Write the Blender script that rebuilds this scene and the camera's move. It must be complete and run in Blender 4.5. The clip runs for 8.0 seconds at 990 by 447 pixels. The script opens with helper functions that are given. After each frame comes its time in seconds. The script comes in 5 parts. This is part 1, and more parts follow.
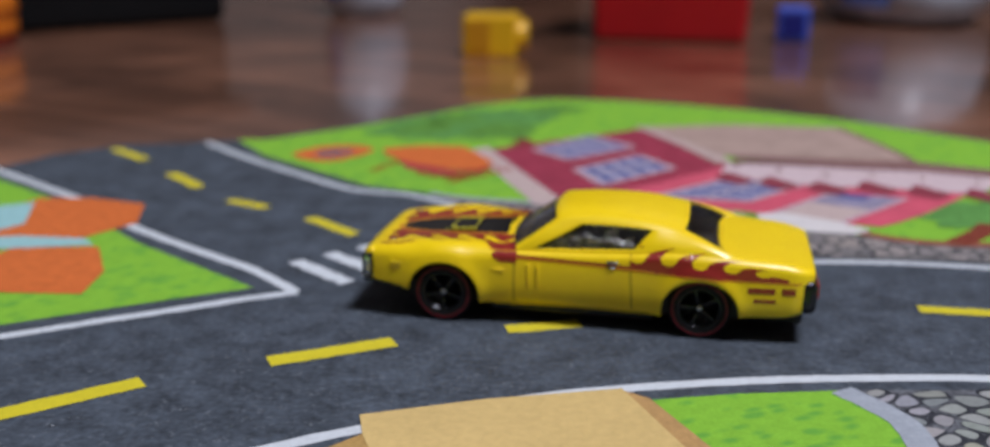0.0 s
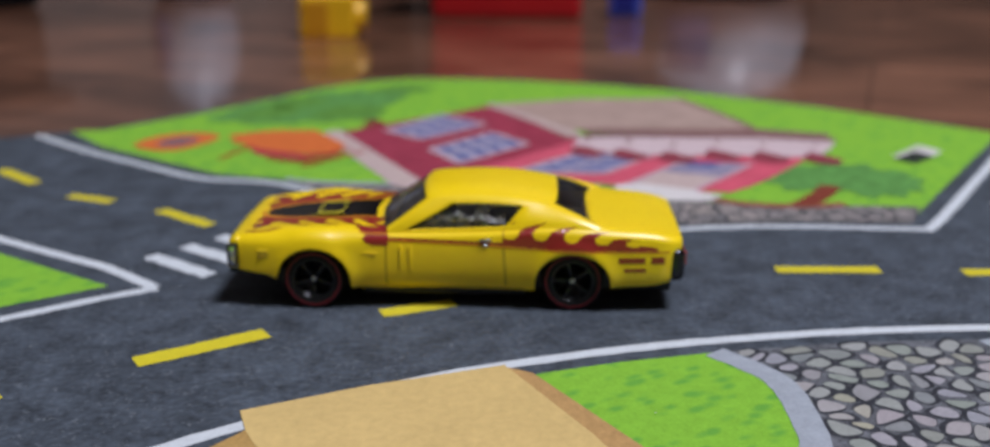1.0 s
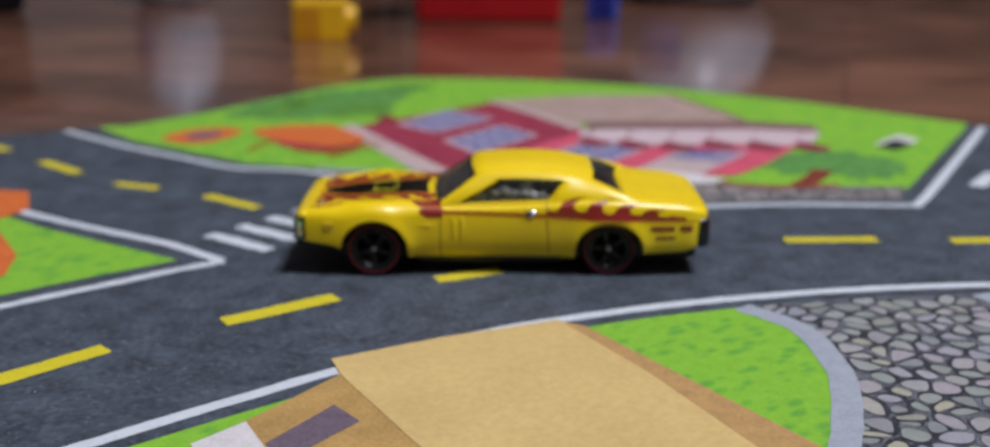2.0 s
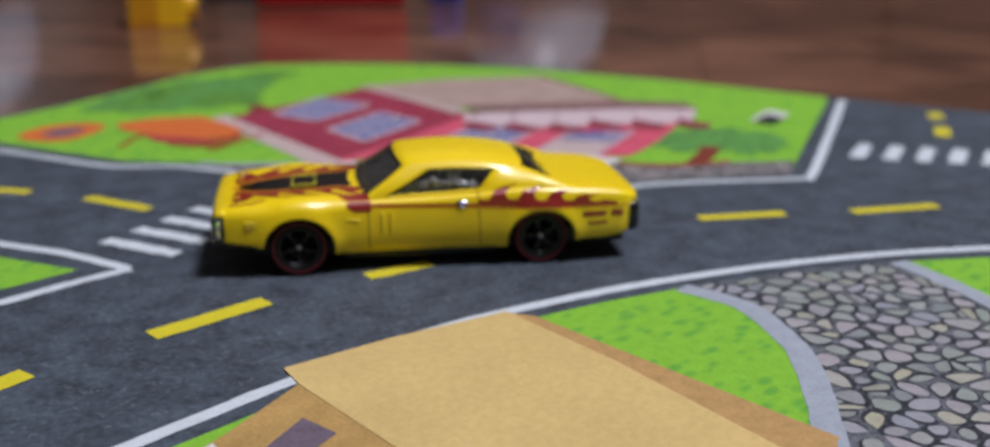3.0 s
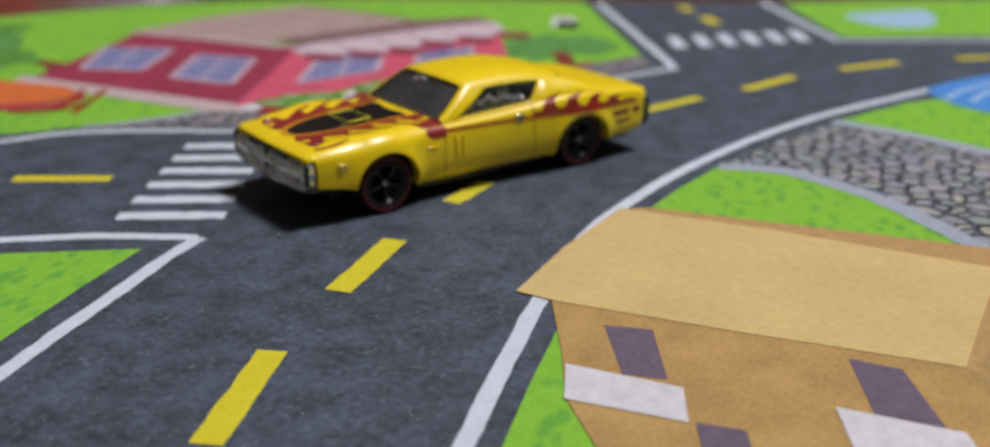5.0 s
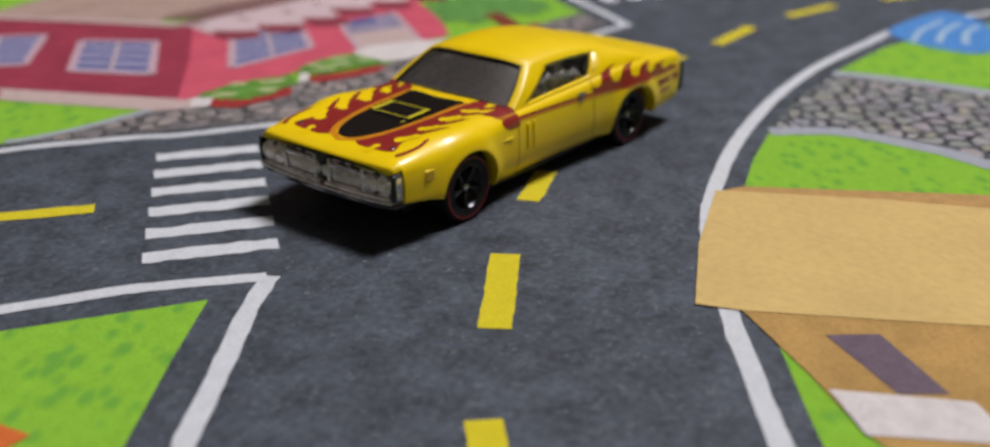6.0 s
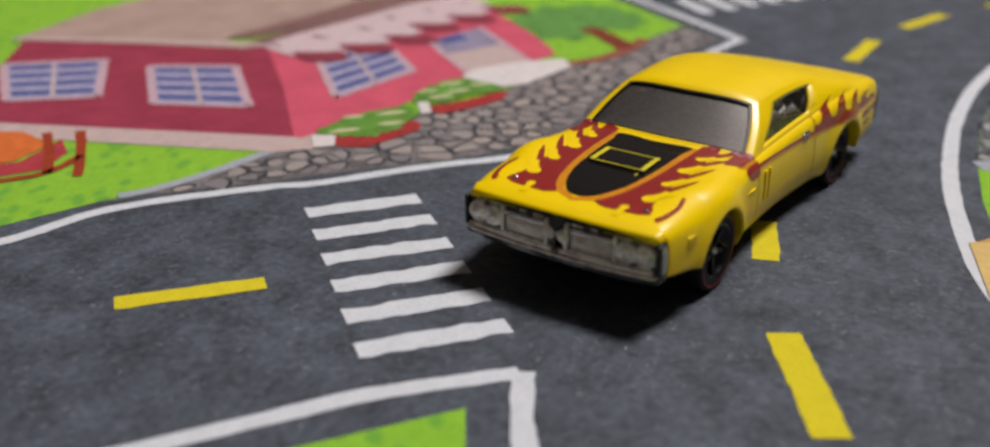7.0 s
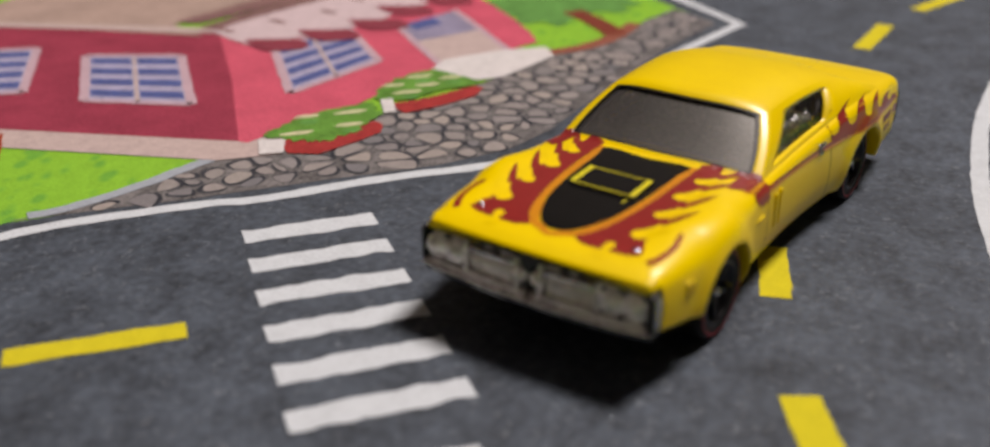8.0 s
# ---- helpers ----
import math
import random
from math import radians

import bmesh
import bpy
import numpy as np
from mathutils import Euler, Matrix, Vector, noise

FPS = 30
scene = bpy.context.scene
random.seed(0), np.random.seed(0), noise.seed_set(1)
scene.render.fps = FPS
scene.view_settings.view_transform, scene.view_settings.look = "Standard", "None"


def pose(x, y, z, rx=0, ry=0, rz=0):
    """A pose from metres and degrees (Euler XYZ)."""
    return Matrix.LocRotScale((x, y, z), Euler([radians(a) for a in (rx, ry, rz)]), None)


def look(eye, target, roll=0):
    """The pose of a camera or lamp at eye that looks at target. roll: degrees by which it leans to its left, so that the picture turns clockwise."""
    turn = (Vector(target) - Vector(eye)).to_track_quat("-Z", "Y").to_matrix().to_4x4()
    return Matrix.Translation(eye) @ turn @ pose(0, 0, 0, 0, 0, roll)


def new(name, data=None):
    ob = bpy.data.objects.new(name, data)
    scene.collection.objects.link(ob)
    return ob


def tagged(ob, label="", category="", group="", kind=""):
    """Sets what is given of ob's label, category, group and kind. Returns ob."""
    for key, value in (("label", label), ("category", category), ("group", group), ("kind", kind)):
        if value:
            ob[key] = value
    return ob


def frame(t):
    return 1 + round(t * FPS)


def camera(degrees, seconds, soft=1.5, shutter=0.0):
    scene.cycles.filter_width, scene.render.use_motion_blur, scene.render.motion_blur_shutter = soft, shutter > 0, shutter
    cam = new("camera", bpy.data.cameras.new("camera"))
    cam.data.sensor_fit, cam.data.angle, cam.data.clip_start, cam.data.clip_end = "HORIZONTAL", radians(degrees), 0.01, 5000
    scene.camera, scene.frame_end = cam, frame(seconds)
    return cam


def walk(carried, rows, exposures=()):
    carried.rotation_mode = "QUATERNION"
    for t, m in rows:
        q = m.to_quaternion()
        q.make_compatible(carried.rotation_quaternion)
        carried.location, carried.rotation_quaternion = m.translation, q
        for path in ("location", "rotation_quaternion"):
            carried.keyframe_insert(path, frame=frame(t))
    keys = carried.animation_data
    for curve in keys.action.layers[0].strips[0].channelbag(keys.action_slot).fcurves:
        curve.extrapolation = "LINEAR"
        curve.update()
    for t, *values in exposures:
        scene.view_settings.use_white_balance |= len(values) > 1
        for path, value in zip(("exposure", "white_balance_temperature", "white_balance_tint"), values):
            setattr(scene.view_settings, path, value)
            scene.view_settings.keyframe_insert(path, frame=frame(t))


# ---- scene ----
# ---- camera and its walk ----
cam = camera(49.0, 8.0, soft=2.6)
cam.data.dof.use_dof = True
cam.data.dof.focus_distance = 0.144
cam.data.dof.aperture_fstop = 16.0
ROWS = [
    (0, 0.01117, 0.00400, 0.06848, 2.73, -16.14, 0.12),
    (0.2, 0.01235, 0.00299, 0.06731, 2.36, -16.13, -0.54),
    (0.5, 0.01132, 0.01029, 0.06818, -1.11, -16.98, -0.11),
    (0.8, 0.01300, 0.01068, 0.06673, -4.25, -16.70, -0.79),
    (1, 0.00562, 0.00579, 0.06794, -6.21, -17.17, -0.08),
    (1.2, -0.00508, -0.00647, 0.06658, -6.91, -16.70, -0.09),
    (2.3, -0.01885, -0.01221, 0.06752, -11.12, -16.75, 0.53),
    (2.5, -0.02833, -0.00758, 0.06696, -13.83, -16.96, 0.73),
    (2.8, -0.03000, -0.00214, 0.06670, -17.74, -17.52, 0.24),
    (3, -0.03112, -0.00179, 0.06713, -18.62, -17.61, 0.45),
    (3.3, -0.02868, -0.00230, 0.06691, -18.17, -17.61, 0.23),
    (3.5, -0.03118, 0.00095, 0.06682, -20.86, -17.80, 0.44),
    (3.8, -0.03471, 0.00206, 0.06735, -25.50, -18.05, 0.41),
    (4, -0.05392, 0.00359, 0.06726, -29.34, -17.93, 0.49),
    (4.2, -0.07528, 0.00890, 0.06657, -32.46, -17.90, 0.45),
    (4.5, -0.10367, 0.02142, 0.06614, -38.00, -18.41, 0.76),
    (4.7, -0.11015, 0.02894, 0.06504, -40.64, -19.49, 0.57),
    (5.8, -0.13036, 0.09837, 0.06324, -59.02, -23.05, 0.05),
    (6, -0.12902, 0.10396, 0.06225, -59.90, -23.47, 0.14),
    (6.2, -0.12702, 0.10823, 0.06167, -60.91, -23.91, -0.09),
    (6.5, -0.12238, 0.12590, 0.06286, -61.80, -23.91, 0.24),
    (6.8, -0.12438, 0.14266, 0.06173, -62.91, -23.67, 0.30),
    (7, -0.12556, 0.15027, 0.06146, -63.43, -23.75, 0.38),
    (7.2, -0.12211, 0.15682, 0.06049, -63.82, -23.99, 0.28),
    (7.5, -0.11544, 0.16585, 0.05972, -64.53, -24.42, 0.33),
    (7.8, -0.10997, 0.16215, 0.06043, -64.16, -24.78, 0.25),
    (8, -0.10456, 0.15752, 0.05942, -63.99, -25.37, 0.50),
]
walk(cam, [(t, pose(x, y, z, 90 + pitch, 0, yaw) @ pose(0, 0, 0, 0, 0, roll)) for t, x, y, z, yaw, pitch, roll in ROWS],
     exposures=[(0.0, 0.0, 6450, 10), (4.5, -0.02, 6500, 10), (6.0, -0.03, 7250, 11), (6.6, -0.03, 7450, 11), (7.2, 0.04, 7650, 12), (8.0, 0.08, 7950, 12)])

# ---- light ----
world = bpy.data.worlds.new("room_air")
scene.world = world
world.use_nodes = True
world.node_tree.nodes["Background"].inputs[0].default_value = (0.9, 0.95, 1.0, 1)
world.node_tree.nodes["Background"].inputs[1].default_value = 0.009
lamp_data = bpy.data.lights.new("ceiling_lamp_light", "AREA")
lamp_data.shape, lamp_data.size = "DISK", 0.58
lamp_data.energy, lamp_data.color = 59.5, (0.965, 0.98, 1.12)
lamp_light = new("ceiling_lamp_light", lamp_data)
lamp_light.matrix_world = look((0.75, -0.32, 2.25), (0.1, 0.2, 0.0))

# ---- materials ----
CM, MM = 0.01, 0.001


def node_mat(name, color, rough=0.6, metal=0.0, coat=0.0, var=0.12, scale=300.0, fine=2500.0, bump=0.0, spec=0.5, dark=None):
    """A principled surface whose colour wanders at two scales, with a fine relief."""
    m = bpy.data.materials.new(name)
    m.use_nodes = True
    n, l = m.node_tree.nodes, m.node_tree.links
    p = n["Principled BSDF"]
    p.inputs["Roughness"].default_value, p.inputs["Metallic"].default_value = rough, metal
    p.inputs["Coat Weight"].default_value, p.inputs["Specular IOR Level"].default_value = coat, spec
    p.inputs["Coat Roughness"].default_value = 0.08
    co = n.new("ShaderNodeTexCoord")
    a, b = n.new("ShaderNodeTexNoise"), n.new("ShaderNodeTexNoise")
    for tex, s in ((a, scale), (b, fine)):
        tex.inputs["Scale"].default_value, tex.inputs["Detail"].default_value = s, 3
        l.new(co.outputs["Object"], tex.inputs["Vector"])
    both = n.new("ShaderNodeMath")
    both.operation = "ADD"
    l.new(a.outputs["Fac"], both.inputs[0])
    l.new(b.outputs["Fac"], both.inputs[1])
    span = n.new("ShaderNodeMapRange")
    span.inputs["From Min"].default_value, span.inputs["From Max"].default_value = 0.65, 1.35
    l.new(both.outputs[0], span.inputs["Value"])
    mix = n.new("ShaderNodeMix")
    mix.data_type = "RGBA"
    low = dark or tuple(c * (1 - 2 * var) for c in color)
    mix.inputs["A"].default_value = (*low, 1)
    mix.inputs["B"].default_value = (*[min(1, c * (1 + var)) for c in color], 1)
    l.new(span.outputs["Result"], mix.inputs["Factor"])
    l.new(mix.outputs["Result"], p.inputs["Base Color"])
    if bump:
        bm = n.new("ShaderNodeBump")
        bm.inputs["Strength"].default_value, bm.inputs["Distance"].default_value = bump, 0.0004
        l.new(both.outputs[0], bm.inputs["Height"])
        l.new(bm.outputs["Normal"], p.inputs["Normal"])
    return m


def felt(name, color, var=0.10, scale=420.0, fine=1800.0, bump=0.35, dark=None):
    return node_mat(name, color, 0.92, var=var, scale=scale, fine=fine, bump=bump, spec=0.15, dark=dark)


def grass_mat():
    """Printed lawn: bright green with darker short brush dabs."""
    m = felt("lawn_print", (0.235, 0.50, 0.045), var=0.08)
    n, l = m.node_tree.nodes, m.node_tree.links
    p = n["Principled BSDF"]
    base = p.inputs["Base Color"].links[0].from_socket
    co = n.new("ShaderNodeTexCoord")
    mp = n.new("ShaderNodeMapping")
    mp.vector_type = "TEXTURE"
    mp.inputs["Rotation"].default_value = (0, 0, 0.54)
    mp.inputs["Scale"].default_value = (1 / 230, 1 / 420, 1)
    l.new(co.outputs["Object"], mp.inputs["Vector"])
    v = n.new("ShaderNodeTexVoronoi")
    v.inputs["Scale"].default_value = 1.0
    v.inputs["Randomness"].default_value = 1.0
    l.new(mp.outputs["Vector"], v.inputs["Vector"])
    wob = n.new("ShaderNodeTexNoise")
    wob.inputs["Scale"].default_value = 150
    l.new(co.outputs["Object"], wob.inputs["Vector"])
    cut = n.new("ShaderNodeMath")
    cut.operation = "MULTIPLY_ADD"
    l.new(wob.outputs["Fac"], cut.inputs[0])
    cut.inputs[1].default_value, cut.inputs[2].default_value = 0.95, -0.04
    lt = n.new("ShaderNodeMath")
    lt.operation = "SUBTRACT"
    l.new(cut.outputs[0], lt.inputs[0])
    l.new(v.outputs["Distance"], lt.inputs[1])
    r = n.new("ShaderNodeMapRange")
    r.inputs["From Min"].default_value, r.inputs["From Max"].default_value = 0.0, 0.28
    r.inputs["To Max"].default_value = 0.75
    l.new(lt.outputs[0], r.inputs["Value"])
    mix = n.new("ShaderNodeMix")
    mix.data_type = "RGBA"
    l.new(r.outputs["Result"], mix.inputs["Factor"])
    l.new(base, mix.inputs["A"])
    mix.inputs["B"].default_value = (0.11, 0.34, 0.05, 1)
    l.new(mix.outputs["Result"], p.inputs["Base Color"])
    return m


def stone_mat(name, tones):
    """Printed stones: one tone for each stone, softly clouded."""
    m = felt(name, (0.5, 0.5, 0.5), var=0.08, scale=500.0)
    n, l = m.node_tree.nodes, m.node_tree.links
    p = n["Principled BSDF"]
    base = p.inputs["Base Color"].links[0].from_socket
    info, ramp, mix = n.new("ShaderNodeObjectInfo"), n.new("ShaderNodeValToRGB"), n.new("ShaderNodeMix")
    e = ramp.color_ramp.elements
    e[0].color, e[1].color = (*tones[0], 1), (*tones[-1], 1)
    for k, tone in enumerate(tones[1:-1], 1):
        e.new(k / (len(tones) - 1)).color = (*tone, 1)
    l.new(info.outputs["Random"], ramp.inputs["Fac"])
    mix.data_type, mix.blend_type, mix.inputs["Factor"].default_value = "RGBA", "OVERLAY", 1.0
    l.new(ramp.outputs["Color"], mix.inputs["A"])
    l.new(base, mix.inputs["B"])
    l.new(mix.outputs["Result"], p.inputs["Base Color"])
    return m


def wood_floor_mat():
    """Varnished brown boards with grain, seams and a soft gloss."""
    m = bpy.data.materials.new("varnished_boards")
    m.use_nodes = True
    n, l = m.node_tree.nodes, m.node_tree.links
    p = n["Principled BSDF"]
    co, mp = n.new("ShaderNodeTexCoord"), n.new("ShaderNodeMapping")
    mp.inputs["Rotation"].default_value = (0, 0, 0.45)
    l.new(co.outputs["Object"], mp.inputs["Vector"])
    br = n.new("ShaderNodeTexBrick")
    br.inputs["Scale"].default_value = 1.0
    br.inputs["Brick Width"].default_value, br.inputs["Row Height"].default_value = 0.9, 0.12
    br.inputs["Mortar Size"].default_value = 0.0006
    br.inputs["Color1"].default_value = (0.255, 0.113, 0.065, 1)
    br.inputs["Color2"].default_value = (0.17, 0.074, 0.042, 1)
    br.inputs["Mortar"].default_value = (0.13, 0.056, 0.032, 1)
    l.new(mp.outputs["Vector"], br.inputs["Vector"])
    st = n.new("ShaderNodeMapping")
    st.inputs["Scale"].default_value = (4, 60, 1)
    l.new(mp.outputs["Vector"], st.inputs["Vector"])
    gr = n.new("ShaderNodeTexNoise")
    gr.inputs["Scale"].default_value, gr.inputs["Detail"].default_value = 1.5, 6
    l.new(st.outputs["Vector"], gr.inputs["Vector"])
    big = n.new("ShaderNodeTexNoise")
    big.inputs["Scale"].default_value, big.inputs["Detail"].default_value, big.inputs["Distortion"].default_value = 17, 3, 0.6
    l.new(mp.outputs["Vector"], big.inputs["Vector"])
    m1 = n.new("ShaderNodeMix")
    m1.data_type, m1.blend_type = "RGBA", "OVERLAY"
    m1.inputs["Factor"].default_value = 0.75
    l.new(br.outputs["Color"], m1.inputs["A"])
    l.new(gr.outputs["Fac"], m1.inputs["B"])
    m2 = n.new("ShaderNodeMix")
    m2.data_type, m2.blend_type = "RGBA", "OVERLAY"
    m2.inputs["Factor"].default_value = 0.9
    l.new(m1.outputs["Result"], m2.inputs["A"])
    spread = n.new("ShaderNodeMapRange")
    spread.inputs["From Min"].default_value, spread.inputs["From Max"].default_value = 0.3, 0.7
    spread.inputs["To Min"].default_value, spread.inputs["To Max"].default_value = 0.24, 0.80
    l.new(big.outputs["Fac"], spread.inputs["Value"])
    l.new(spread.outputs["Result"], m2.inputs["B"])
    l.new(m2.outputs["Result"], p.inputs["Base Color"])
    p.inputs["Roughness"].default_value = 0.32
    p.inputs["Coat Weight"].default_value, p.inputs["Coat Roughness"].default_value = 0.9, 0.08
    bp = n.new("ShaderNodeBump")
    bp.inputs["Strength"].default_value, bp.inputs["Distance"].default_value = 0.08, 0.001
    l.new(gr.outputs["Fac"], bp.inputs["Height"])
    wave = n.new("ShaderNodeBump")
    wave.inputs["Strength"].default_value, wave.inputs["Distance"].default_value = 0.10, 0.002
    l.new(big.outputs["Fac"], wave.inputs["Height"])
    l.new(bp.outputs["Normal"], wave.inputs["Normal"])
    l.new(wave.outputs["Normal"], p.inputs["Normal"])
    l.new(wave.outputs["Normal"], p.inputs["Coat Normal"])
    return m


def glass_mat(name, tint, rough=0.03, haze=0.03, ior=1.75):
    """Thin tinted plastic glazing: see-through with a Fresnel gloss and an added sheen veil."""
    m = bpy.data.materials.new(name)
    m.use_nodes = True
    n, l = m.node_tree.nodes, m.node_tree.links
    n.remove(n["Principled BSDF"])
    tr, gl, fr, mx = n.new("ShaderNodeBsdfTransparent"), n.new("ShaderNodeBsdfGlossy"), n.new("ShaderNodeFresnel"), n.new("ShaderNodeMixShader")
    tr.inputs["Color"].default_value = (*tint, 1)
    gl.inputs["Roughness"].default_value = rough
    fr.inputs["IOR"].default_value = ior
    l.new(fr.outputs[0], mx.inputs[0])
    l.new(tr.outputs[0], mx.inputs[1])
    l.new(gl.outputs[0], mx.inputs[2])
    # a rough gloss veil, mixed in to imitate a pale reflection on the pane
    sheen, veil, spots = n.new("ShaderNodeBsdfGlossy"), n.new("ShaderNodeMixShader"), n.new("ShaderNodeTexNoise")
    sheen.inputs["Color"].default_value, sheen.inputs["Roughness"].default_value = (0.80, 0.77, 0.72, 1), 0.55
    spots.inputs["Scale"].default_value = 350
    span = n.new("ShaderNodeMapRange")
    span.inputs["From Min"].default_value, span.inputs["From Max"].default_value = 0.3, 0.7
    span.inputs["To Min"].default_value, span.inputs["To Max"].default_value = haze * 0.6, haze * 1.4
    l.new(spots.outputs["Fac"], span.inputs["Value"])
    l.new(span.outputs["Result"], veil.inputs[0])
    l.new(mx.outputs[0], veil.inputs[1])
    l.new(sheen.outputs[0], veil.inputs[2])
    l.new(veil.outputs[0], n["Material Output"].inputs["Surface"])
    return m


ROAD = felt("asphalt_print", (0.064, 0.079, 0.099), var=0.32, scale=170.0, fine=800.0, bump=0.5)


def add_flecks(m, color, amount):
    """Sparse pale fibres and broad faint blotches over a felt print."""
    n, l = m.node_tree.nodes, m.node_tree.links
    p = n["Principled BSDF"]
    base = p.inputs["Base Color"].links[0].from_socket
    co, fine, broad = n.new("ShaderNodeTexCoord"), n.new("ShaderNodeTexNoise"), n.new("ShaderNodeTexNoise")
    fine.inputs["Scale"].default_value, fine.inputs["Detail"].default_value, fine.inputs["Distortion"].default_value = 900, 2, 1.5
    broad.inputs["Scale"].default_value = 45
    for tex in (fine, broad):
        l.new(co.outputs["Object"], tex.inputs["Vector"])
    r = n.new("ShaderNodeMapRange")
    r.inputs["From Min"].default_value, r.inputs["From Max"].default_value, r.inputs["To Max"].default_value = 0.60, 0.76, amount
    l.new(fine.outputs["Fac"], r.inputs["Value"])
    k = n.new("ShaderNodeMapRange")
    k.inputs["From Min"].default_value, k.inputs["From Max"].default_value = 0.3, 0.7
    k.inputs["To Min"].default_value, k.inputs["To Max"].default_value = 0.86, 1.14
    l.new(broad.outputs["Fac"], k.inputs["Value"])
    tone, mix = n.new("ShaderNodeMix"), n.new("ShaderNodeMix")
    tone.data_type, tone.blend_type, tone.inputs["Factor"].default_value = "RGBA", "MULTIPLY", 1.0
    mix.data_type = "RGBA"
    l.new(base, tone.inputs["A"])
    l.new(k.outputs["Result"], tone.inputs["B"])
    l.new(r.outputs["Result"], mix.inputs["Factor"])
    l.new(tone.outputs["Result"], mix.inputs["A"])
    mix.inputs["B"].default_value = (*color, 1)
    l.new(mix.outputs["Result"], p.inputs["Base Color"])


add_flecks(ROAD, (0.22, 0.24, 0.26), 0.52)
ROAD.node_tree.nodes["Principled BSDF"].inputs["Roughness"].default_value = 0.68
ROAD.node_tree.nodes["Principled BSDF"].inputs["Specular IOR Level"].default_value = 0.42
WHITE = felt("white_print", (0.605, 0.64, 0.66), var=0.06)
YELLOW = felt("yellow_print", (0.66, 0.56, 0.03), var=0.05)
LAWN = grass_mat()
FELT_EDGE = felt("felt_backing", (0.45, 0.44, 0.42))
TAN = felt("tan_print", (0.645, 0.460, 0.18), var=0.06, scale=70.0, fine=700.0, bump=0.6)
TAN_RIM = felt("tan_rim_print", (0.49, 0.295, 0.115), var=0.10)
TAN_WALL = felt("tan_wall_print", (0.48, 0.295, 0.10), var=0.14, scale=120.0)
TAN_SHADE = felt("tan_gable_print", (0.42, 0.265, 0.10), var=0.10)
PURPLE = felt("purple_grey_print", (0.16, 0.12, 0.15), var=0.12)
PALE = felt("pale_print", (0.66, 0.62, 0.60), var=0.08)
MAROON = felt("maroon_print", (0.33, 0.045, 0.075), var=0.14, scale=110.0)
PINK = felt("pink_print", (0.62, 0.10, 0.15), var=0.12, scale=110.0)
LEDGE = felt("ledge_print", (0.52, 0.40, 0.37), var=0.08)
TAUPE = felt("taupe_print", (0.42, 0.30, 0.25), var=0.13, scale=110.0)
TAUPE_DARK = felt("taupe_dark_print", (0.24, 0.13, 0.12), var=0.15)
AWN_RED = felt("awning_red_print", (0.27, 0.05, 0.07), var=0.10)
AWN_WHITE = felt("awning_white_print", (0.60, 0.47, 0.48), var=0.08)
DOOR_BLUE = felt("door_blue_print", (0.29, 0.26, 0.36), var=0.16, scale=110.0)
BLUE_DARK = felt("window_blue_print", (0.085, 0.11, 0.28), var=0.15)
BLUE_PALE = felt("window_pale_print", (0.40, 0.37, 0.50), var=0.14)
ORANGE = felt("orange_print", (0.66, 0.16, 0.04), var=0.12)
ORANGE_DARK = felt("orange_dark_print", (0.33, 0.05, 0.02), var=0.12)
BENCH_RED = felt("bench_red_print", (0.42, 0.05, 0.06), var=0.12)
CYAN = felt("cyan_print", (0.32, 0.55, 0.55), var=0.08)
POND = felt("pond_print", (0.08, 0.27, 0.62), var=0.15)
POND_PALE = felt("pond_pale_print", (0.35, 0.50, 0.62), var=0.10)
LEAF = felt("leaf_print", (0.125, 0.30, 0.05), var=0.25, scale=250.0)
LEAF_DARK = felt("dark_leaf_print", (0.125, 0.32, 0.075), var=0.25, scale=250.0)
TRUNK = felt("trunk_print", (0.22, 0.05, 0.03), var=0.15)
BED_RED = felt("bed_red_print", (0.38, 0.042, 0.04), var=0.14)
BED_BROWN = felt("bed_brown_print", (0.30, 0.10, 0.065), var=0.14)
KERB = felt("kerb_print", (0.36, 0.39, 0.43), var=0.08)
INK = felt("dark_print", (0.03, 0.04, 0.03), var=0.1)
TEAL = felt("teal_print", (0.03, 0.20, 0.19), var=0.12)
COBBLE = stone_mat("cobble_print", [(0.27, 0.28, 0.31), (0.37, 0.35, 0.37), (0.40, 0.38, 0.27), (0.22, 0.24, 0.24), (0.38, 0.34, 0.35), (0.27, 0.30, 0.26), (0.35, 0.35, 0.34)])
JOINT = felt("joint_print", (0.15, 0.155, 0.17), var=0.38, scale=260.0)
COBBLE_FAR = stone_mat("path_stone_print", [(0.19, 0.18, 0.185), (0.32, 0.28, 0.26), (0.235, 0.215, 0.21), (0.37, 0.32, 0.285), (0.27, 0.245, 0.24)])
JOINT_FAR = felt("path_joint_print", (0.19, 0.175, 0.17), var=0.38, scale=260.0)
STONE_INK = felt("stone_ink_print", (0.045, 0.047, 0.055), var=0.3, scale=600.0)
BLOSSOM = felt("blossom_print", (0.62, 0.57, 0.36), var=0.08)
SILL = felt("sill_print", (0.52, 0.36, 0.40), var=0.08)
FLOOR = wood_floor_mat()

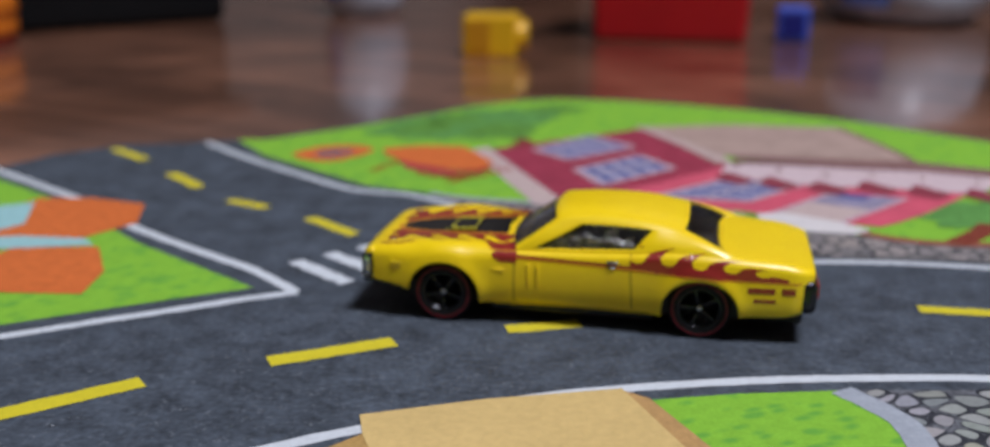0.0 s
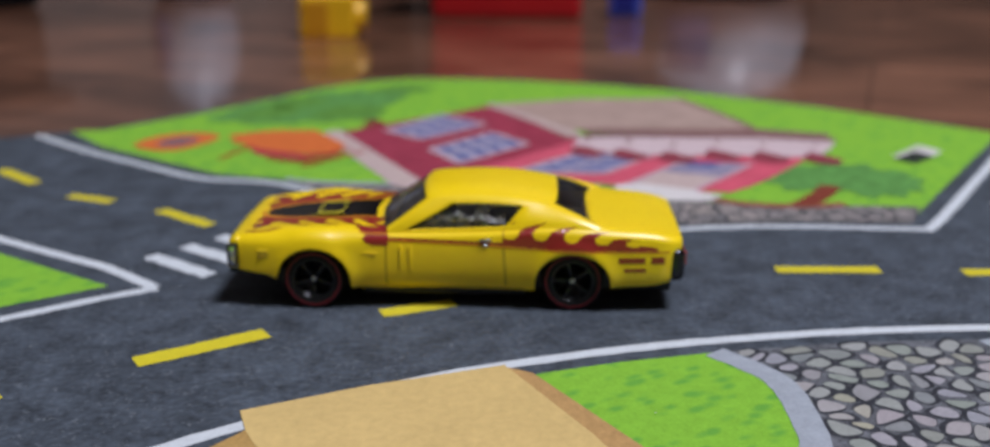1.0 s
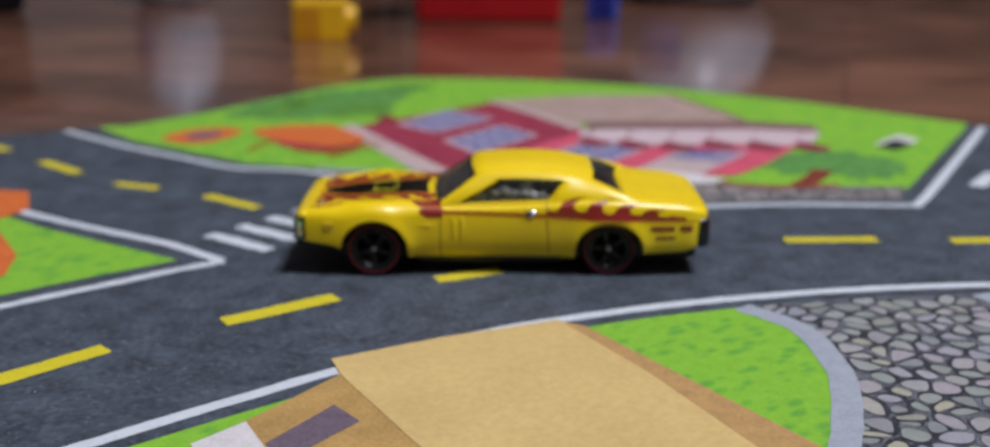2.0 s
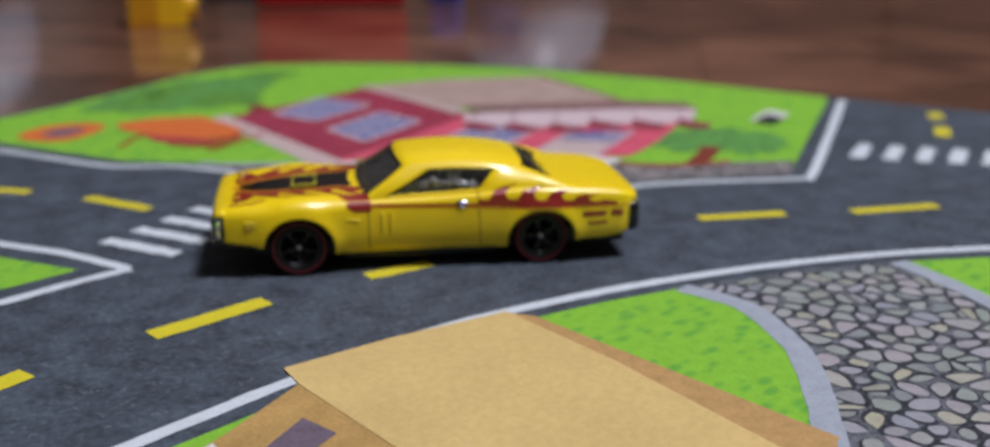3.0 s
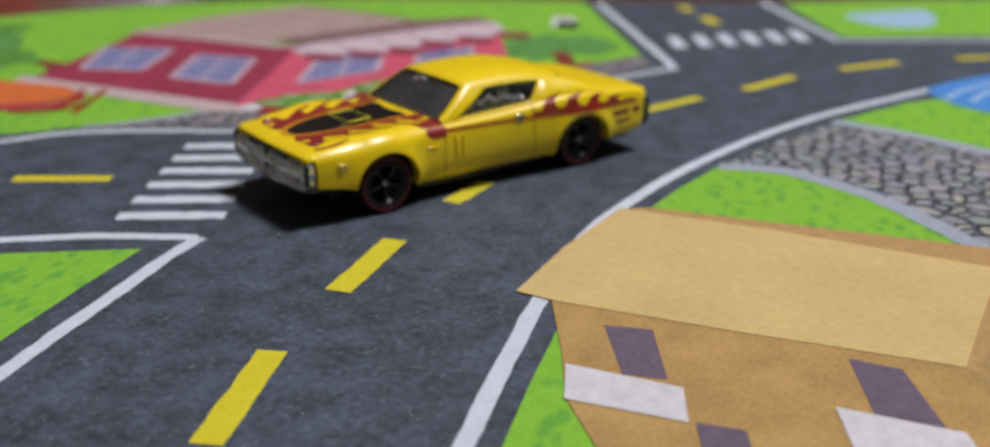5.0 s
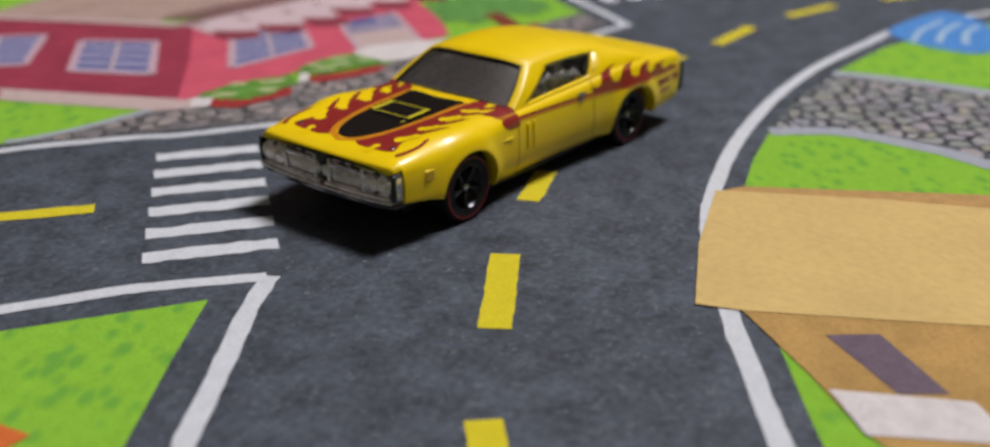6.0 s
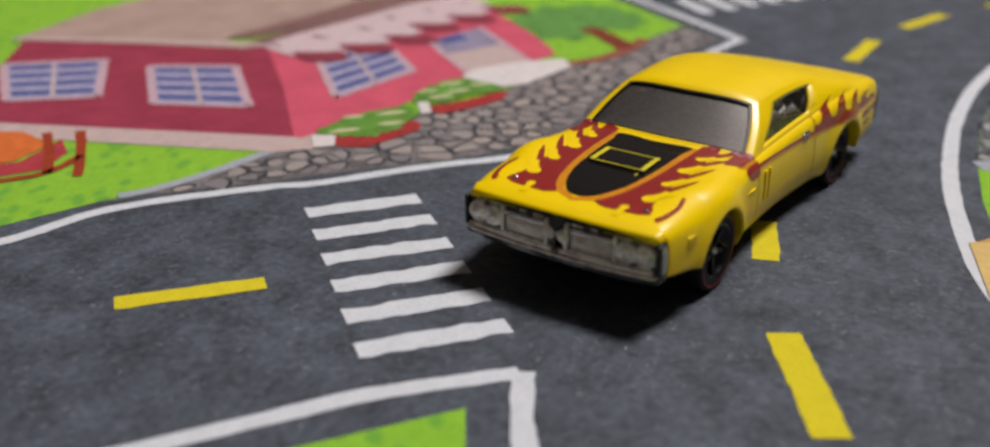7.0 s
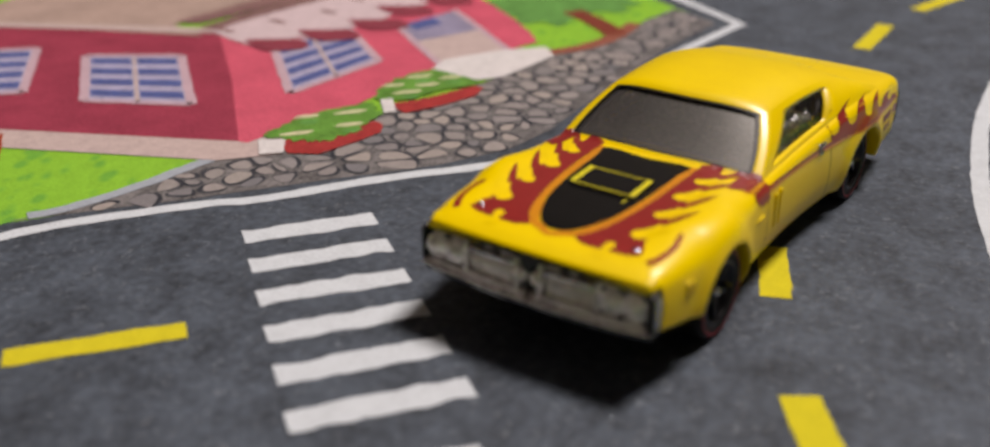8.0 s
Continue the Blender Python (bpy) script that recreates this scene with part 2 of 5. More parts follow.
PAINT = node_mat("yellow_paint", (1.0, 0.69, 0.003), 0.38, coat=0.28, var=0.03, scale=250.0, fine=2500.0, bump=0.03)
PAINT.node_tree.nodes["Principled BSDF"].inputs["Coat Roughness"].default_value = 0.16
DECAL_RED = node_mat("maroon_decal", (0.31, 0.020, 0.016), 0.35, coat=0.4, var=0.08, scale=900.0)
DECAL_ORANGE = node_mat("orange_decal", (0.72, 0.27, 0.01), 0.35, coat=0.4, var=0.06, scale=900.0)
DECAL_YELLOW = node_mat("yellow_decal", (0.80, 0.70, 0.03), 0.35, coat=0.4, var=0.03, scale=900.0)
DECAL_BLACK = node_mat("black_decal", (0.008, 0.0075, 0.007), 0.13, coat=0.3, var=0.2, scale=900.0)
# darkened body yellow: the shade of grooves and embossing, put into colour
GROOVE_SHADE = node_mat("groove_shade", (0.42, 0.25, 0.003), 0.5, var=0.1, scale=900.0)
CHROME = node_mat("chrome", (0.75, 0.75, 0.76), 0.14, metal=1.0, var=0.1, scale=900.0)
# worn chrome; its sparkle is painted in as steep light and dark noise
GRILLE = node_mat("worn_sparkle_chrome", (0.95, 0.87, 0.85), 0.24, metal=0.35, coat=1.0, var=0.05, scale=600.0, fine=1300.0, bump=0.5, dark=(0.62, 0.55, 0.53))
for node in GRILLE.node_tree.nodes:
    if node.type == "MAP_RANGE":
        node.inputs["From Min"].default_value, node.inputs["From Max"].default_value = 0.84, 1.06
GRILLE_DARK = node_mat("dark_grille", (0.10, 0.09, 0.09), 0.3, metal=0.5, coat=0.6, var=0.3, scale=700.0, fine=1500.0, bump=0.6)
TAUPE_PLATE = node_mat("taupe_plate", (0.66, 0.57, 0.51), 0.25, coat=1.0, var=0.18, scale=500.0, fine=1500.0, bump=0.2)
VALANCE = node_mat("glossy_black_plastic", (0.012, 0.012, 0.013), 0.2, coat=0.5, var=0.2, scale=900.0)
BLACK = node_mat("black_plastic", (0.012, 0.012, 0.013), 0.45, var=0.2, scale=900.0)
TYRE = node_mat("black_tyre", (0.010, 0.0095, 0.0095), 0.6, var=0.2, scale=900.0, spec=0.25)
TYRE_RED = node_mat("red_tyre_line", (0.22, 0.012, 0.02), 0.45, var=0.1, scale=900.0)
RIM = node_mat("black_chrome_rim", (0.05, 0.05, 0.053), 0.22, metal=0.9, var=0.2, scale=900.0)
SEAT = node_mat("silver_interior", (0.74, 0.76, 0.80), 0.25, metal=0.5, coat=0.6, var=0.3, scale=500.0, fine=1300.0, bump=1.0)
LINER = node_mat("dark_shell_fill", (0.05, 0.045, 0.042), 0.7, var=0.2, scale=900.0)
# strong veil: the bright ceiling's reflection is put into the windshield material
GLASS = glass_mat("sheen_glazing", (0.96, 0.93, 0.89), haze=0.15, ior=1.5)
GLASS_REAR = glass_mat("smoked_glazing", (0.35, 0.33, 0.30), rough=0.25, haze=0.02, ior=1.12)
GLASS_SIDE = glass_mat("tinted_glazing", (0.95, 0.94, 0.93), haze=0.02, ior=1.28)
TUB = node_mat("grey_tub", (0.36, 0.33, 0.30), 0.5, var=0.2, scale=900.0)

RED_TOY = node_mat("red_plastic", (0.42, 0.004, 0.008), 0.4, var=0.05, scale=30.0, fine=200.0)
# each brick has its plastic twice, the second darkened as its shaded copy
YELLOW_TOY = node_mat("yellow_plastic", (0.75, 0.42, 0.005), 0.4, var=0.05, scale=30.0, fine=200.0)
YELLOW_SHADED = node_mat("shaded_yellow_plastic", (0.55, 0.24, 0.003), 0.45, var=0.05, scale=30.0, fine=200.0)
BLUE_TOY = node_mat("blue_plastic", (0.05, 0.10, 0.50), 0.4, var=0.05, scale=30.0, fine=200.0)
BLUE_SHADED = node_mat("shaded_blue_plastic", (0.006, 0.01, 0.18), 0.5, var=0.05, scale=30.0, fine=200.0)
ORANGE_TOY = node_mat("orange_plastic", (0.62, 0.16, 0.01), 0.4, var=0.06, scale=30.0, fine=200.0)
RED_DARK = node_mat("dark_red_plastic", (0.16, 0.012, 0.006), 0.45, var=0.06, scale=30.0, fine=200.0)
BAG_WHITE = node_mat("white_film", (0.40, 0.44, 0.50), 0.35, var=0.15, scale=40.0, fine=300.0, bump=0.3)
BAG_BLUE = node_mat("blue_film", (0.12, 0.18, 0.42), 0.35, var=0.2, scale=40.0, fine=300.0)
SOFA = node_mat("black_leather", (0.004, 0.004, 0.0045), 0.65, var=0.2, scale=40.0, fine=400.0, bump=0.2, spec=0.15)
WALL = node_mat("painted_wall", (0.15, 0.14, 0.13), 0.85, var=0.04, scale=3.0, fine=80.0)
CEIL = node_mat("painted_ceiling", (0.42, 0.42, 0.41), 0.9, var=0.03, scale=3.0, fine=80.0)
CABINET = node_mat("dark_stained_wood", (0.07, 0.045, 0.032), 0.5, var=0.3, scale=6.0, fine=90.0)
LAMP_BODY = node_mat("white_lamp_rim", (0.75, 0.75, 0.75), 0.5, var=0.03, scale=8.0, fine=80.0)


# ---- helpers for building ----
def part(name, bm, material, parent=None, label="", smooth=False, at=None):
    """Links a bmesh as one mesh object, under a thing if one is given."""
    me = bpy.data.meshes.new(name)
    bm.to_mesh(me)
    bm.free()
    for m in material if isinstance(material, (list, tuple)) else (material,):
        me.materials.append(m)
    if smooth:
        for f in me.polygons:
            f.use_smooth = True
    ob = new(name, me)
    if parent is not None:
        ob.parent = parent
    if at is not None:
        ob.matrix_basis = at
    return tagged(ob, label) if label else ob


def curve(pts, steps=8, closed=False):
    """A smooth line through the points (Catmull-Rom)."""
    p = [Vector((*q, 0)) if len(q) == 2 else Vector(q) for q in pts]
    out, n = [], len(p)
    for i in range(n if closed else n - 1):
        a, b, c, d = (p[(i + k) % n] if closed else p[min(max(i + k, 0), n - 1)] for k in (-1, 0, 1, 2))
        for s in range(steps):
            t = s / steps
            out.append(0.5 * (2 * b + (c - a) * t + (2 * a - 5 * b + 4 * c - d) * t * t + (3 * b - a - 3 * c + d) * t ** 3))
    if not closed:
        out.append(p[-1])
    return [(q.x, q.y) if len(pts[0]) == 2 else tuple(q) for q in out]


def box_bm(x0, x1, y0, y1, z0, z1, bevel=0.0, seg=2):
    bm = bmesh.new()
    bmesh.ops.create_cube(bm, size=1)
    for v in bm.verts:
        v.co = Vector((x0 + (v.co.x + 0.5) * (x1 - x0), y0 + (v.co.y + 0.5) * (y1 - y0), z0 + (v.co.z + 0.5) * (z1 - z0)))
    if bevel:
        bmesh.ops.bevel(bm, geom=bm.edges[:], offset=bevel, segments=seg, affect="EDGES", profile=0.5)
    return bm


def lathe_bm(profile, n=32, cap=True):
    """Turns (r, z) pairs about z."""
    bm = bmesh.new()
    rings = [[bm.verts.new((r * math.cos(2 * math.pi * k / n), r * math.sin(2 * math.pi * k / n), z)) for k in range(n)] for r, z in profile]
    for a, b in zip(rings, rings[1:]):
        for k in range(n):
            bm.faces.new((a[k], a[(k + 1) % n], b[(k + 1) % n], b[k]))
    if cap:
        bm.faces.new(rings[0][::-1])
        bm.faces.new(rings[-1])
    bmesh.ops.recalc_face_normals(bm, faces=bm.faces)
    return bm


# ---- the room ----
def room():
    x0, x1, y0, y1, h = -1.7, 2.1, -1.9, 1.75, 2.4
    floor = part("floor", box_bm(x0, x1, y0, y1, -0.04, -0.0015), FLOOR)
    tagged(floor, "glossy varnished brown wooden board floor", "floor", kind="structure")
    for name, b in (("wall_north", (x0, x1, y1, y1 + 0.1)), ("wall_south", (x0, x1, y0 - 0.1, y0)),
                    ("wall_west", (x0 - 0.1, x0, y0, y1)), ("wall_east", (x1, x1 + 0.1, y0, y1))):
        tagged(part(name, box_bm(*b, -0.04, h), WALL), "plain warm grey painted room wall", "wall", kind="structure")
    tagged(part("ceiling", box_bm(x0 - 0.1, x1 + 0.1, y0 - 0.1, y1 + 0.1, h, h + 0.1), CEIL), "plain white painted ceiling", "ceiling", kind="structure")
    lamp = tagged(new("ceiling_lamp"), "round white ceiling lamp fixed under the ceiling", "lamp")
    lamp.location = (0.75, -0.32, 2.4)
    part("rim", lathe_bm([(0.05, 0.0), (0.30, 0.0), (0.31, -0.05), (0.28, -0.06), (0.27, -0.02), (0.05, -0.02)], 48, cap=False), LAMP_BODY, lamp)


room()

# ---- the play mat ----
mat = tagged(new("play_mat"), "felt play mat printed with roads, lawns and houses", "play mat")
LEVEL = 0.00004  # one printed layer above another


def sheet(name, pts, material, level, parent=mat, label="", smooth=0, closed=True):
    """One printed shape on the mat, in centimetres of the plan."""
    if smooth:
        pts = curve(pts, smooth, closed=True)
    bm = bmesh.new()
    vs = [bm.verts.new((x * CM, y * CM, level * LEVEL)) for x, y in pts]
    f = bm.faces.new(vs)
    f.normal_update()
    if f.normal.z < 0:
        f.normal_flip()
    bmesh.ops.triangulate(bm, faces=[f])
    return part(name, bm, material, parent, label)


def ribbon(name, pts, width, material, level, parent=mat, label="", steps=8, wobble=0.011):
    """A painted line of even width along a way, with slightly wavering edges."""
    way = [Vector((*q, 0)) for q in (curve(pts, steps) if steps else pts)]
    bm, rows = bmesh.new(), []
    for i, q in enumerate(way):
        d = (way[min(i + 1, len(way) - 1)] - way[max(i - 1, 0)]).normalized()
        s = Vector((-d.y, d.x, 0))
        w = [width / 2 + wobble * noise.noise((q.x * 5 + k * 31, q.y * 5, 0.5)) * 2 for k in (0, 1)]
        rows.append([bm.verts.new(((q + s * w[0]) * CM).to_tuple()[:2] + (level * LEVEL,)), bm.verts.new(((q - s * w[1]) * CM).to_tuple()[:2] + (level * LEVEL,))])
    for a, b in zip(rows, rows[1:]):
        bm.faces.new((a[0], a[1], b[1], b[0]))
    bmesh.ops.recalc_face_normals(bm, faces=bm.faces)
    for f in bm.faces:
        if f.normal.z < 0:
            f.normal_flip()
    return part(name, bm, material, parent, label)


def mat_base():
    """The felt itself: asphalt grey on top, pale felt at its cut edge."""
    rim = [(1.6, 41.2), (0.2, 40.75), (-1.5, 39.5), (-3.0, 37.7), (-5.3, 35.2), (-7.6, 33.2), (-9.3, 32.5), (-11.5, 32.0), (-13.1, 30.5), (-14.2, 28.3),
           (-57, -12), (-11, -49), (48, 4.0), (27.2, 21.3), (22.4, 25.2), (17.9, 30.2), (14.9, 33.9), (11.0, 37.6), (8.5, 39.1), (5.8, 40.3), (3.6, 40.95)]
    fine = []
    for p, q in zip(rim, rim[1:] + rim[:1]):
        p, q = Vector(p), Vector(q)
        n = max(1, int((q - p).length / 0.5)) if p.y > 20 and q.y > 20 else 1
        fine += [p.lerp(q, k / n) for k in range(n)]
    rim = [(p.x + 0.10 * noise.noise((p.x, p.y, 3.0)), p.y + 0.22 * noise.noise((p.x * 0.9, p.y * 0.9, 7.0))) for p in fine]
    bm = bmesh.new()
    top = [bm.verts.new((x * CM, y * CM, 0)) for x, y in rim]
    low = [bm.verts.new((x * CM, y * CM, -0.0015)) for x, y in rim]
    a = bm.faces.new(top)
    b = bm.faces.new(low[::-1])
    for i in range(len(rim)):
        j = (i + 1) % len(rim)
        s = bm.faces.new((top[i], low[i], low[j], top[j]))
        s.material_index = 1
    b.material_index = 1
    bmesh.ops.recalc_face_normals(bm, faces=bm.faces)
    part("felt_sheet", bm, [ROAD, FELT_EDGE], mat, "dark grey printed felt with a mottled asphalt look")


mat_base()

# lawns
sheet("lawn", [(-4.35, 19.45), (-5.6, 20.5), (-7.5, 22.1), (-9.2, 23.9), (-11.0, 25.7), (-14.1, 28.2), (-30, 12), (-20, 10.6), (-8.0, 17.42), (-6.85, 18.08), (-5.65, 18.76)], LAWN, 1)
sheet("lawn", [(-8.4, 32.9), (-7.0, 30.75), (-5.1, 28.9), (-3.5, 27.4), (-2.0, 26.75), (-0.35, 25.3), (1.0, 24.0), (2.2, 22.92), (2.9, 22.58), (4.2, 22.5), (7.7, 22.3), (11.75, 21.6),
               (13.9, 24.2), (17.75, 28.8), (18.3, 29.6), (14.8, 33.8), (10.9, 37.45), (8.4, 38.9), (5.75, 40.1), (3.6, 40.7), (1.6, 41.0), (0.2, 40.5), (-1.45, 39.3), (-2.95, 37.5), (-5.2, 35.0), (-7.5, 33.0)], LAWN, 1)
NEAR_EDGE = [(-40, -10), (-20, 2.5), (-12, 7.3), (-6.3, 10.45), (-4.4, 11.6), (-3.2, 12.3), (-1.2, 13.4), (1.0, 14.45), (2.5, 14.9), (4.0, 15.22), (5.6, 15.42), (7.8, 15.55), (10.2, 15.4), (12.7, 15.0), (14.8, 14.25), (19, 11.9), (30, 3.0)]
sheet("lawn", NEAR_EDGE + [(25, -12), (-11, -48), (-50, -16)], LAWN, 1)
sheet("lawn", [(23.1, 24.4), (18.9, 19.8), (20.9, 18.1), (24, 15.2), (34, 7.0), (40, 10.2), (27.1, 21.2)], LAWN, 1)

# painted road edges
ribbon("road_edge_line", [(-22, 9.2), (-13, 14.0), (-7.6, 16.98), (-6.6, 17.56), (-5.3, 18.27), (-4.3, 18.84), (-3.45, 19.22)], 0.25, WHITE, 2)
ribbon("road_edge_line", [(-3.5, 19.25), (-4.6, 20.45), (-5.6, 21.25), (-7.97, 23.2), (-10.2, 25.5), (-13.9, 28.6)], 0.25, WHITE, 3)
ribbon("road_edge_line", [(-9.2, 32.45), (-7.3, 30.25), (-5.4, 28.4), (-3.8, 26.95), (-2.15, 26.4), (-0.5, 25.0), (0.0, 24.4), (1.1, 23.52), (1.7, 22.98), (2.2, 22.48), (2.7, 22.05), (3.3, 21.76), (4.2, 21.58), (6.0, 21.56), (7.7, 21.62), (9.4, 21.46), (11.85, 20.99)], 0.23, WHITE, 2)
ribbon("road_edge_line", [(11.72, 20.92), (12.15, 21.3), (14.45, 24.05), (18.45, 28.95)], 0.24, WHITE, 3, steps=6)
ribbon("road_edge_line", [(22.8, 25.0), (20.2, 22.0), (18.35, 19.7)], 0.24, WHITE, 2)
ribbon("road_edge_line", [(18.3, 19.85), (20.3, 17.85), (24, 14.5), (34, 6)], 0.24, WHITE, 3)
ribbon("road_edge_line", [(-30, -2), (-20, 3.2), (-12, 7.75), (-6.5, 10.9), (-4.6, 11.95), (-3.5, 12.6), (-1.37, 13.80), (0.9, 14.88), (2.3, 15.29), (4.0, 15.64), (5.6, 15.84), (7.9, 15.96), (10.3, 15.85), (12.8, 15.45), (15.2, 14.85), (19.4, 12.4), (30, 4)], 0.25, WHITE, 2)


def dash(a, b, width):
    ribbon("lane_dash", [a, ((a[0] + b[0]) / 2, (a[1] + b[1]) / 2), b], width, YELLOW, 2, steps=8, wobble=0.012)


for a, b, w in (((-1.33, 16.94), (-3.19, 16.02), 0.40), ((-4.9, 15.17), (-6.66, 13.87), 0.40), ((0.5, 17.58), (1.75, 17.93), 0.36), ((7.81, 18.95), (9.72, 18.72), 0.34),
                ((11.19, 18.40), (13.26, 18.24), 0.34), ((14.9, 17.82), (16.8, 17.12), 0.34), ((18.4, 16.2), (20.2, 14.9), 0.34), ((-8.3, 12.6), (-10.2, 11.3), 0.4),
                ((-3.03, 22.98), (-4.3, 24.25), 0.34), ((-5.5, 25.1), (-6.6, 25.7), 0.34), ((-7.72, 26.95), (-8.95, 28.4), 0.34), ((-10.2, 29.95), (-11.65, 31.35), 0.34),
                ((18.05, 23.75), (18.8, 24.75), 0.42), ((19.5, 25.75), (19.95, 26.5), 0.42)):
    dash(a, b, w)

for i in range(6):
    a, b = (-1.02 - 0.585 * i, 23.80 - 0.555 * i), (0.20 - 0.570 * i, 22.65 - 0.575 * i)
    k = 0.36
    ribbon("crosswalk_stripe", [(a[0] + 0.04, a[1] + 0.04), ((a[0] + b[0]) / 2 + 0.04, (a[1] + b[1]) / 2 + 0.04), (b[0] + 0.04, b[1] + 0.04)], k, WHITE, 2, steps=10, wobble=0.026)
for i in range(6):
    x, y = 14.75 + 0.685 * i, 22.95 - 0.41 * i
    ribbon("crosswalk_stripe", [(x - 0.55, y - 0.55), (x, y), (x + 0.62, y + 0.62)], 0.38, WHITE, 2, steps=10, wobble=0.03)

# cobbled path on the near side
PATH_L = [(5.55, 15.42), (6.15, 14.35), (6.08, 13.0), (5.75, 11.9), (4.8, 10.0), (3.6, 8.0), (1.5, 4.5)]
PATH_R = [(10.0, 15.42), (10.15, 14.4), (10.15, 12.8), (9.9, 10.5), (8.6, 7.0), (6.0, 2.5)]
COBBLED = [(5.5, 15.41), (7.8, 15.54), (10.0, 15.41)] + PATH_R[1:] + PATH_L[::-1][:-1]
cobbled_path = sheet("cobbled_path", COBBLED, JOINT, 2.3)
ribbon("path_kerb", PATH_L, 0.42, KERB, 3.2)
ribbon("path_kerb", PATH_R, 0.40, KERB, 3.4)
sheet("red_flower_print", [(8.7, 9.3), (8.1, 9.4), (7.5, 8.9), (7.8, 8.4), (8.4, 8.6)], BED_RED, 4, smooth=4)
sheet("teal_pot_print", [(7.4, 8.8), (6.7, 8.7), (6.2, 7.8), (6.7, 7.2), (7.8, 7.8), (8.0, 8.4)], TEAL, 3.7, smooth=4)
sheet("blue_pond", [(14.35, 15.2), (16.2, 14.95), (17.5, 14.4), (16.7, 13.4), (15.0, 12.8), (13.4, 12.9), (13.4, 14.1)], POND, 4, smooth=5)
for k in range(3):
    ribbon("pond_ripple", [(13.7 + 0.2 * k, 14.5 - 0.55 * k), (14.9 + 0.2 * k, 14.55 - 0.5 * k), (16.4 - 0.1 * k, 14.3 - 0.45 * k)], 0.16, POND_PALE, 4.6)
sheet("pond", [(22.3, 21.6), (23.6, 21.2), (25.2, 20.2), (23.6, 19.0), (22.2, 18.9), (21.5, 19.9)], POND_PALE, 2, smooth=5)

# tan house in the near corner
tan = sheet("tan_house_print", [(-1.25, 14.1), (1.1, 8.75), (0.8, 8.5), (-1.4, 6.2), (-3.6, 8.6), (-3.9, 10.6), (-3.2, 11.75), (-2.35, 12.55), (-1.3, 13.65)], TAN_WALL, 5)
sheet("gable_print", [(0.8, 8.75), (4.3, 9.5), (4.8, 9.9), (4.2, 7.6), (2.2, 5.0), (-0.6, 5.6), (-1.4, 6.2)], TAN_SHADE, 5.5, tan)
sheet("roof_rim_print", [(2.25, 15.25), (2.68, 14.95), (4.95, 10.05), (4.3, 9.4), (0.78, 8.55), (0.72, 8.8), (4.05, 9.6)], TAN_RIM, 6, tan)
sheet("roof_print", [(-1.44, 14.2), (0.3, 14.8), (2.3, 15.27), (3.2, 13.0), (4.22, 9.62), (2.4, 9.15), (0.8, 8.72), (-0.4, 11.4), (-1.3, 13.6)], TAN, 7, tan)
for w in ([(-1.41, 12.62), (-1.07, 12.08), (-2.02, 11.15), (-2.30, 11.62)], [(0.0, 9.86), (0.2, 9.25), (-0.75, 8.3), (-1.1, 8.95)],
          [(2.25, 8.98), (2.95, 9.02), (1.6, 7.4), (0.95, 7.4)], [(-2.6, 10.35), (-2.35, 9.85), (-3.2, 9.1), (-3.45, 9.6)]):
    sheet("window_print", w, PURPLE, 6.5, tan)
for w in ([(-2.58, 12.28), (-2.06, 10.9), (-2.66, 10.4), (-3.24, 11.74)], [(-1.2, 9.4), (-0.7, 8.1), (-1.35, 7.5), (-1.9, 8.8)]):
    sheet("awning_print", w, PALE, 8, tan)

# orange tent on the island lawn
tent = sheet("orange_tent_print", [(-11.3, 25.6), (-10.0, 25.7), (-8.5, 25.2), (-8.1, 23.6), (-8.9, 22.3), (-10.6, 21.8), (-12.0, 22.8)], ORANGE, 4)
sheet("canopy_print", [(-10.0, 21.6), (-8.25, 21.8), (-7.5, 20.2), (-7.4, 18.9), (-9.1, 18.9), (-10.6, 19.6)], ORANGE, 4, tent)
sheet("canopy_band_print", [(-13.2, 24.2), (-11.2, 25.2), (-10.6, 23.4), (-11.4, 22.0), (-13.0, 21.2)], CYAN, 5, tent)
sheet("canopy_band_print", [(-11.6, 22.2), (-10.2, 22.45), (-8.8, 22.35), (-8.4, 21.9), (-10.0, 21.55), (-11.4, 21.3)], CYAN, 5, tent)

# red house on the far lawn
house = sheet("red_house_print", [(4.3, 35.35), (-0.5, 31.85), (1.6, 25.95), (3.9, 27.9), (6.25, 30.1)], MAROON, 5)
STONY = [(-2.0, 26.8), (-1.26, 26.3), (-0.27, 26.02), (0.3, 25.92), (0.95, 25.8), (1.3, 25.3), (2.0, 25.2), (3.3, 24.8), (4.4, 24.6), (5.4, 24.1), (6.2, 23.9), (7.2, 23.7), (8.0, 23.55), (8.8, 23.1), (9.7, 22.85), (11.2, 22.85), (12.5, 22.6), (11.72, 21.45), (9.4, 21.8), (7.7, 21.88), (4.2, 22.0), (3.2, 22.2), (2.2, 22.82), (1.0, 23.95), (-0.4, 25.22)]
stone_path = sheet("stone_path_print", STONY, JOINT_FAR, 1.5)
ribbon("path_kerb", [(-1.75, 26.68), (-1.26, 26.38), (-0.27, 26.08), (0.3, 25.98), (0.98, 25.84)], 0.2, KERB, 3, house)
sheet("ledge_print", [(-1.15, 31.7), (0.85, 25.75), (1.45, 25.1), (1.95, 25.2), (2.1, 26.0), (1.6, 26.2), (-0.45, 32.0), (-0.7, 32.2)], LEDGE, 4.5, house)
